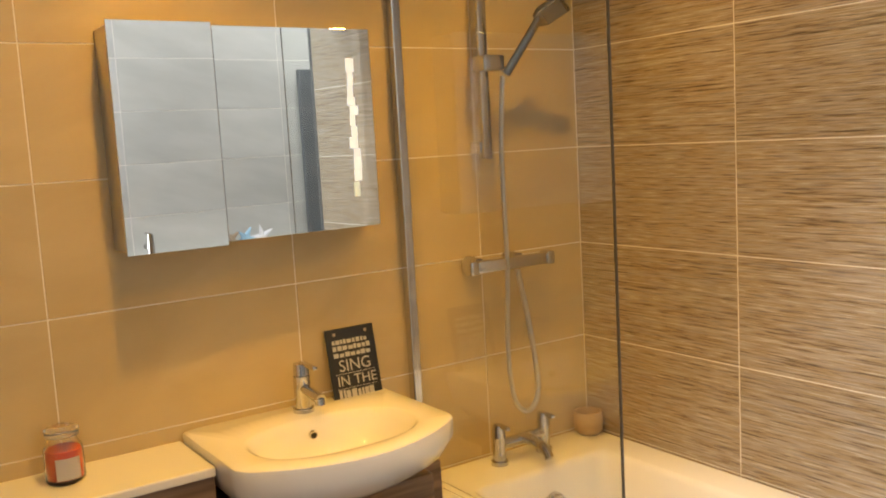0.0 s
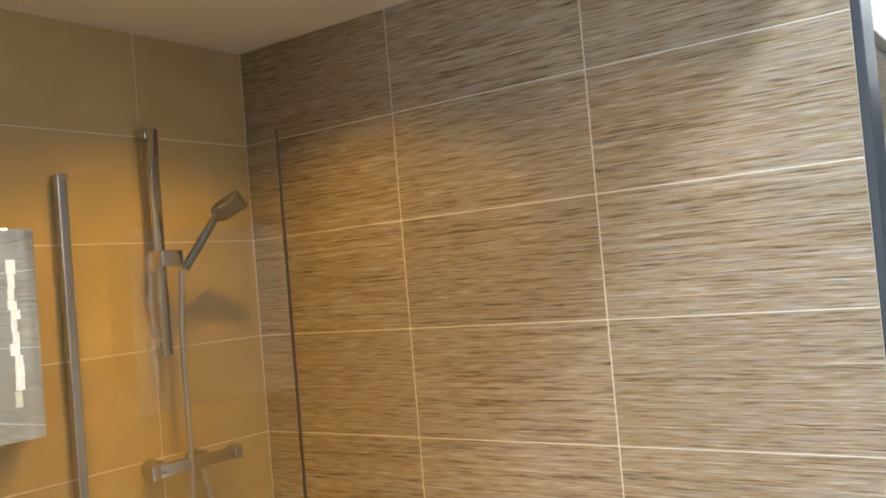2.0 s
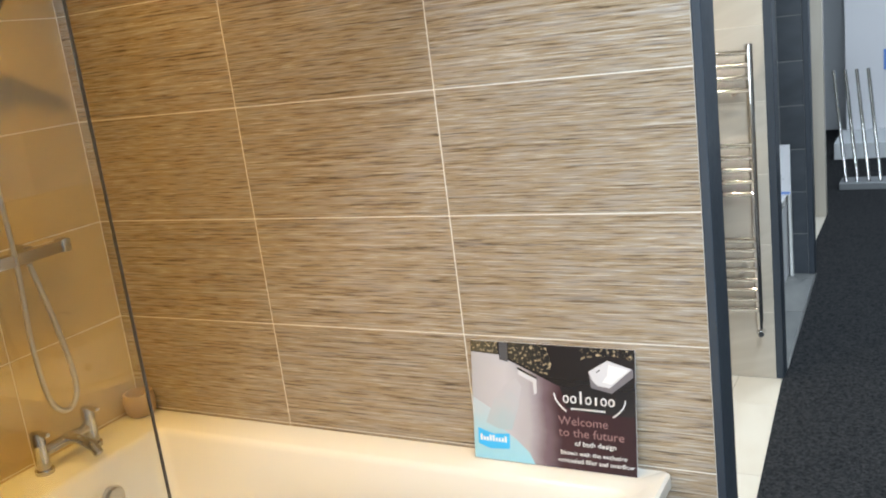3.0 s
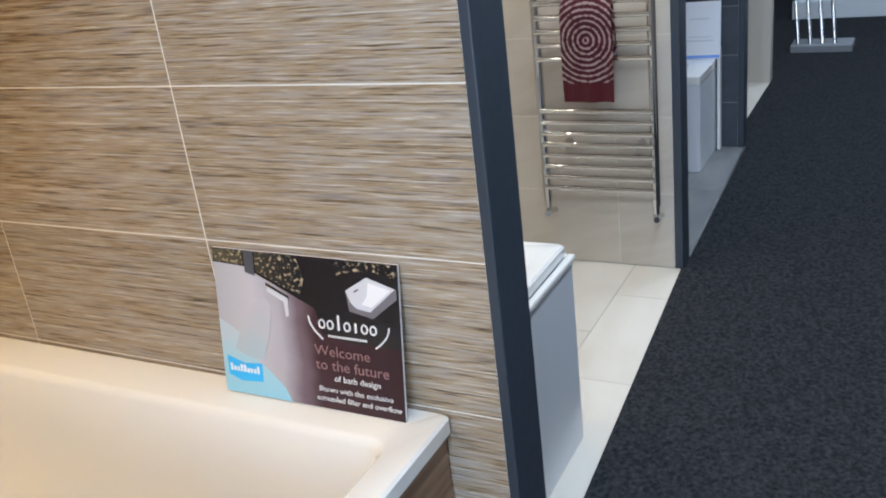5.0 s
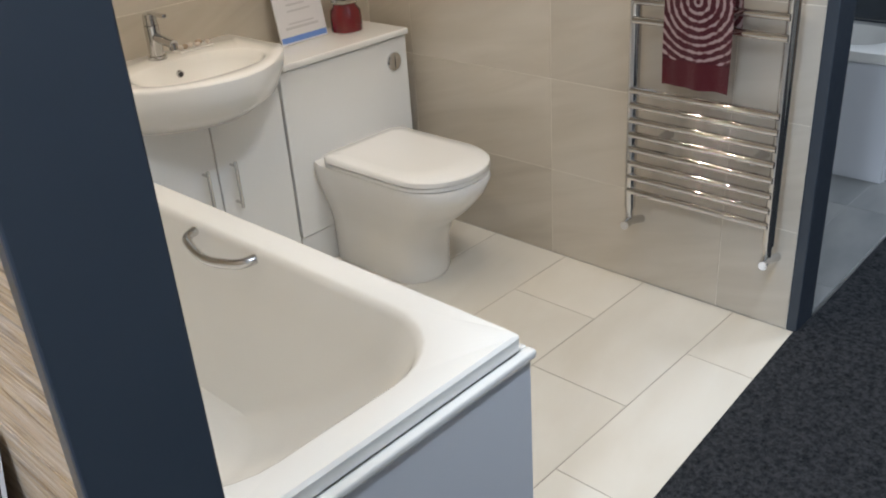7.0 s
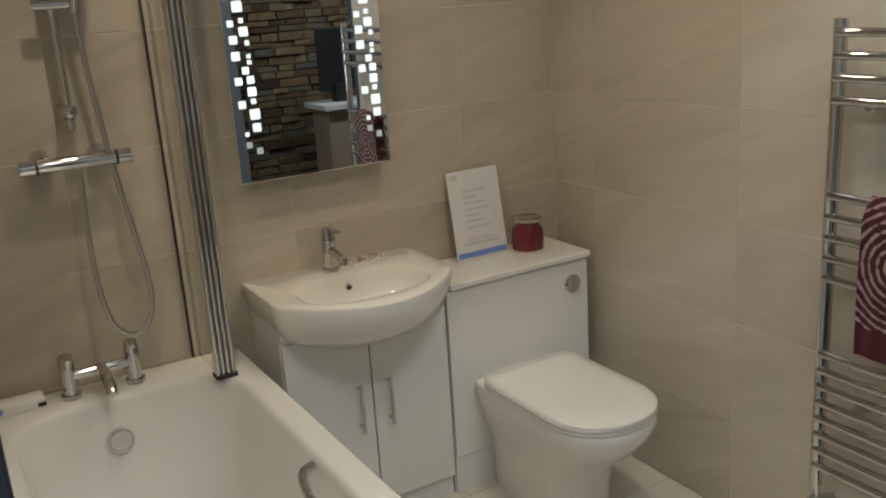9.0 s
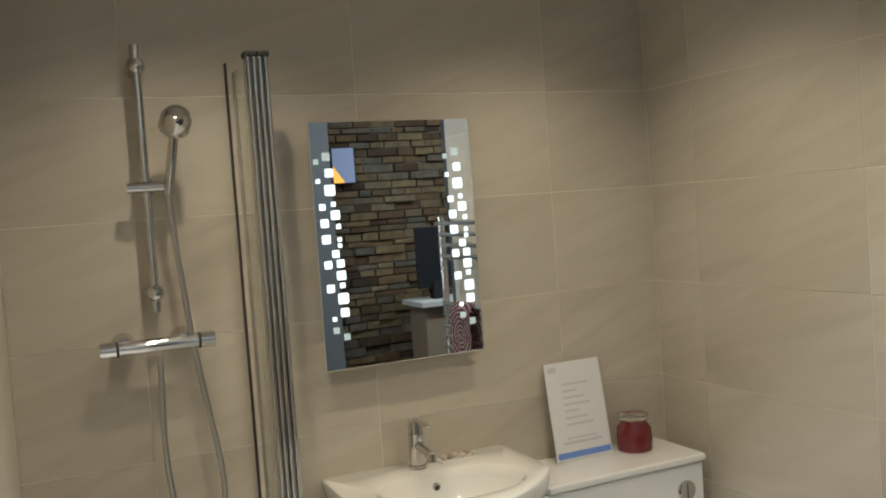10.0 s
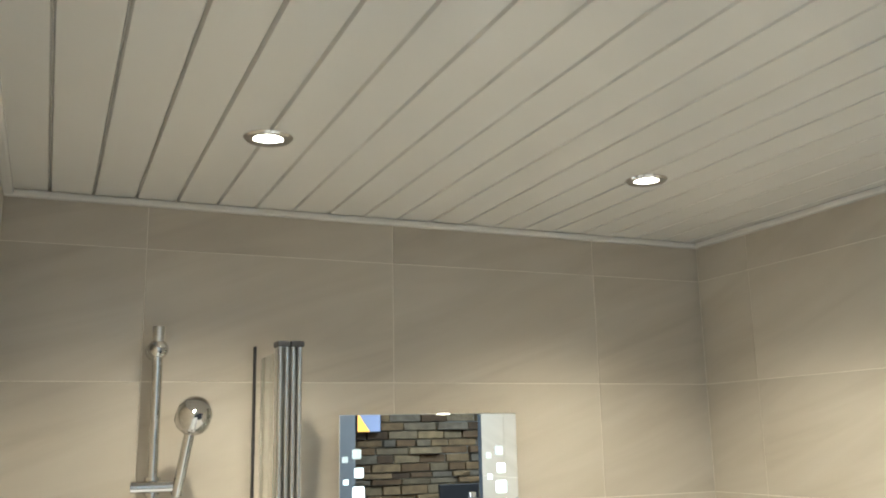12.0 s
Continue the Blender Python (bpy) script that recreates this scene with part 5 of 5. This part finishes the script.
# ---- across the aisle, seen in the mirrors ----
wall_opposite = structure("wall_opposite", box(-2.6, 1.55, -3.52, -3.40, 0, 2.9), M_GROUT, "pale grey tiled wall across the aisle")
structure("wall_column", box(1.55, 2.17, -4.18, -3.95, 0, 2.9), M_MIDGREY, "mid grey painted column across the aisle")
structure("wall_opposite_return", box(1.45, 1.55, -4.0, -3.52, 0, 2.9), M_PLASTER, "plain painted return of the tiled wall")
structure("wall_stone_backing", box(2.2, 6.0, -4.5, -4.32, 0, 2.9), M_GROUT_DARK, "mortar bed behind the stone cladding")
ledge = tagged(part("ledge", box(-1.2, 0.72, -3.4, -3.2, 0.92, 0.96, 0.004), M_WHITE), "white boxed-in ledge on the grey tiled wall", "ledge", kind="structure")


def starfish(x, mat, label, tilt):
    t = bmesh.new()
    n = 10
    fr = [t.verts.new((math.cos(2 * math.pi * k / n + 0.31) * (0.075 if k % 2 else 0.026), 0.004, math.sin(2 * math.pi * k / n + 0.31) * (0.075 if k % 2 else 0.026))) for k in range(n)]
    bk = [t.verts.new((v.co.x, -0.012, v.co.z)) for v in fr]
    top = t.verts.new((0, 0.016, 0))
    for k in range(n):
        t.faces.new((fr[k], fr[(k + 1) % n], top))
        t.faces.new((fr[k], fr[(k + 1) % n], bk[(k + 1) % n], bk[k]))
    t.faces.new(bk)
    ob = part("starfish", t, mat, None)
    ob.matrix_world = pose(x, -3.33, 1.022, -14, tilt, 0)
    return tagged(ob, label, "ornament")


starfish(0.20, M_DESK, "brown starfish ornament on the ledge", 12)
starfish(0.30, plain("pale_blue_paint", (0.30, 0.50, 0.66), 0.6, grain=0.1), "pale blue starfish ornament on the ledge", -10)
starfish(0.415, M_CARD, "white starfish ornament on the ledge", 20)
basin("basin", "white basin across the aisle", -0.85, -0.30, -3.2, 0.10, 0.03, 0.99, 0.03, (-0.57, -3.26, 0.2, 0.035), M_CERAMIC, 0.05)
mixer_tap("basin_tap", "chrome basin mixer tap across the aisle", -0.50, -3.26, 0.99, 0.13)
dk = thing("tall_panel", "dark slate tall panel with wooden grip", "panel")
part("panel", box(0.775, 0.935, -3.4, -3.36, 0.0, 2.06, 0.003), M_SLATEPAINT, dk)
part("wooden_grip", box(0.87, 0.90, -3.36, -3.335, 1.1, 1.98, 0.004), M_DESK, dk)
tv = thing("wall_screen", "wall-mounted screen showing a blue and yellow picture", "screen")
part("case", box(2.27, 2.46, -4.31, -4.24, 1.72, 2.00, 0.006), M_BLACK, tv)
part("display", box(2.28, 2.45, -4.24, -4.236, 1.73, 1.99), glowing("blue_screen_picture", (0.22, 0.27, 0.42), 0.8), tv)
b2 = bmesh.new()
b2.faces.new([b2.verts.new(v) for v in ((2.28, -4.234, 1.73), (2.37, -4.234, 1.73), (2.28, -4.234, 1.86))])
bmesh.ops.solidify(b2, geom=b2.faces[:], thickness=0.001)
part("picture_patch", b2, glowing("yellow_screen_picture", (0.75, 0.55, 0.18), 0.8), tv)
ds = thing("reception_desk", "pale wood desk beside the stone wall", "desk")
part("body", box(2.74, 4.2, -4.05, -3.75, 0.0, 0.78, 0.004), M_DESK, ds)
part("top", box(2.70, 4.25, -4.1, -3.7, 0.78, 0.82, 0.004), M_CEIL, ds)
mon = thing("monitor", "black computer monitor on the desk", "monitor")
part("screen", box(2.76, 3.06, -3.92, -3.89, 0.90, 1.36, 0.006), M_BLACK, mon)
part("stand", box(2.87, 2.95, -3.95, -3.86, 0.82, 0.95, 0.004), M_BLACK, mon)
kb = tagged(part("phone", box(3.10, 3.26, -3.88, -3.74, 0.82, 0.85, 0.006), M_BLACK), "black telephone on the desk", "phone")

# split-face stone cladding across the aisle
rng = random.Random(8)
stones = bmesh.new()
z = 0.0
while z < 2.85:
    h = rng.choice((0.045, 0.055, 0.062, 0.07))
    x = 2.2 - rng.uniform(0, 0.2)
    while x < 4.6:
        w = rng.uniform(0.10, 0.27)
        d = rng.uniform(0.006, 0.045)
        x0, x1 = max(x, 2.2), x + w - 0.004
        if x1 - x0 > 0.02:
            y = -4.32
            vs = [stones.verts.new(c) for c in ((x0, y, z), (x1, y, z), (x1, y, z + h - 0.004), (x0, y, z + h - 0.004), (x0 + 0.005, y + d, z + 0.004), (x1 - 0.005, y + d * rng.uniform(0.7, 1.2), z + 0.004), (x1 - 0.005, y + d, z + h - 0.008), (x0 + 0.005, y + d * rng.uniform(0.7, 1.2), z + h - 0.008))]
            for f in ((4, 5, 6, 7), (0, 1, 5, 4), (1, 2, 6, 5), (2, 3, 7, 6), (3, 0, 4, 7)):
                stones.faces.new([vs[i] for i in f])
        x += w
    z += h
st = part("stone_cladding", stones, M_STONE, None)
tagged(st, "rough brown and grey split stone cladding", "cladding", kind="stuff")

# ---- tiles ----
X, Y, Z = (1, 0, 0), (0, 1, 0), (0, 0, 1)
tile_field(wall_back, (XL, TH, 0), X, Z, -XL, H1, M_BEIGE_WARMLIT, first_u=-0.399 - XL - 0.603 * 4)
tile_field(wall_divider, (TH, 0, 0), (0, -1, 0), Z, 1.806, H1, M_STRIPE)
tile_field(wall_back_two, (XD, TH, 0), X, Z, XR - XD, H2, M_BEIGE, first_u=0.424 - XD, joint=0.002)
tile_field(wall_divider, (XD - TH, -1.806, 0), Y, Z, 1.806, H2, M_BEIGE, first_u=0.43, joint=0.002)
tile_field(wall_right, (XR + TH, 0, 0), (0, -1, 0), Z, -FRONT - 0.012, H2, M_BEIGE, first_u=0.21, joint=0.002)
tile_field(floor_two, (XD, -1.8, -0.001), X, Y, XR - XD, 1.8, M_CREAM_FLOOR, first_u=1.12 - XD - 0.603, first_v=0.022, bond=0.5, joint=0.003, thick=0.0055)
tile_field(floor_three, (XR + 0.1, FRONT - 0.012, -0.001), X, Y, 3.6 - XR - 0.1, -FRONT + 0.012, M_GREYFLOOR, first_u=0.2, first_v=0.2, thick=0.0055)
tile_field(wall_slate, (3.60, 0, 0), (0, -1, 0), Z, -SLATE_FRONT, 2.26, M_SLATE, first_u=0.25, first_v=0.245, th=0.25)
tile_field(wall_back_three, (XR + 0.1, TH, 0), X, Z, 3.6 - XR - 0.1, 2.26, M_SLATE, first_u=0.3)
tile_field(wall_opposite, (1.55, -3.40, 0), (-1, 0, 0), Z, 4.1, 2.9, M_GREYTILE, first_u=0.3)
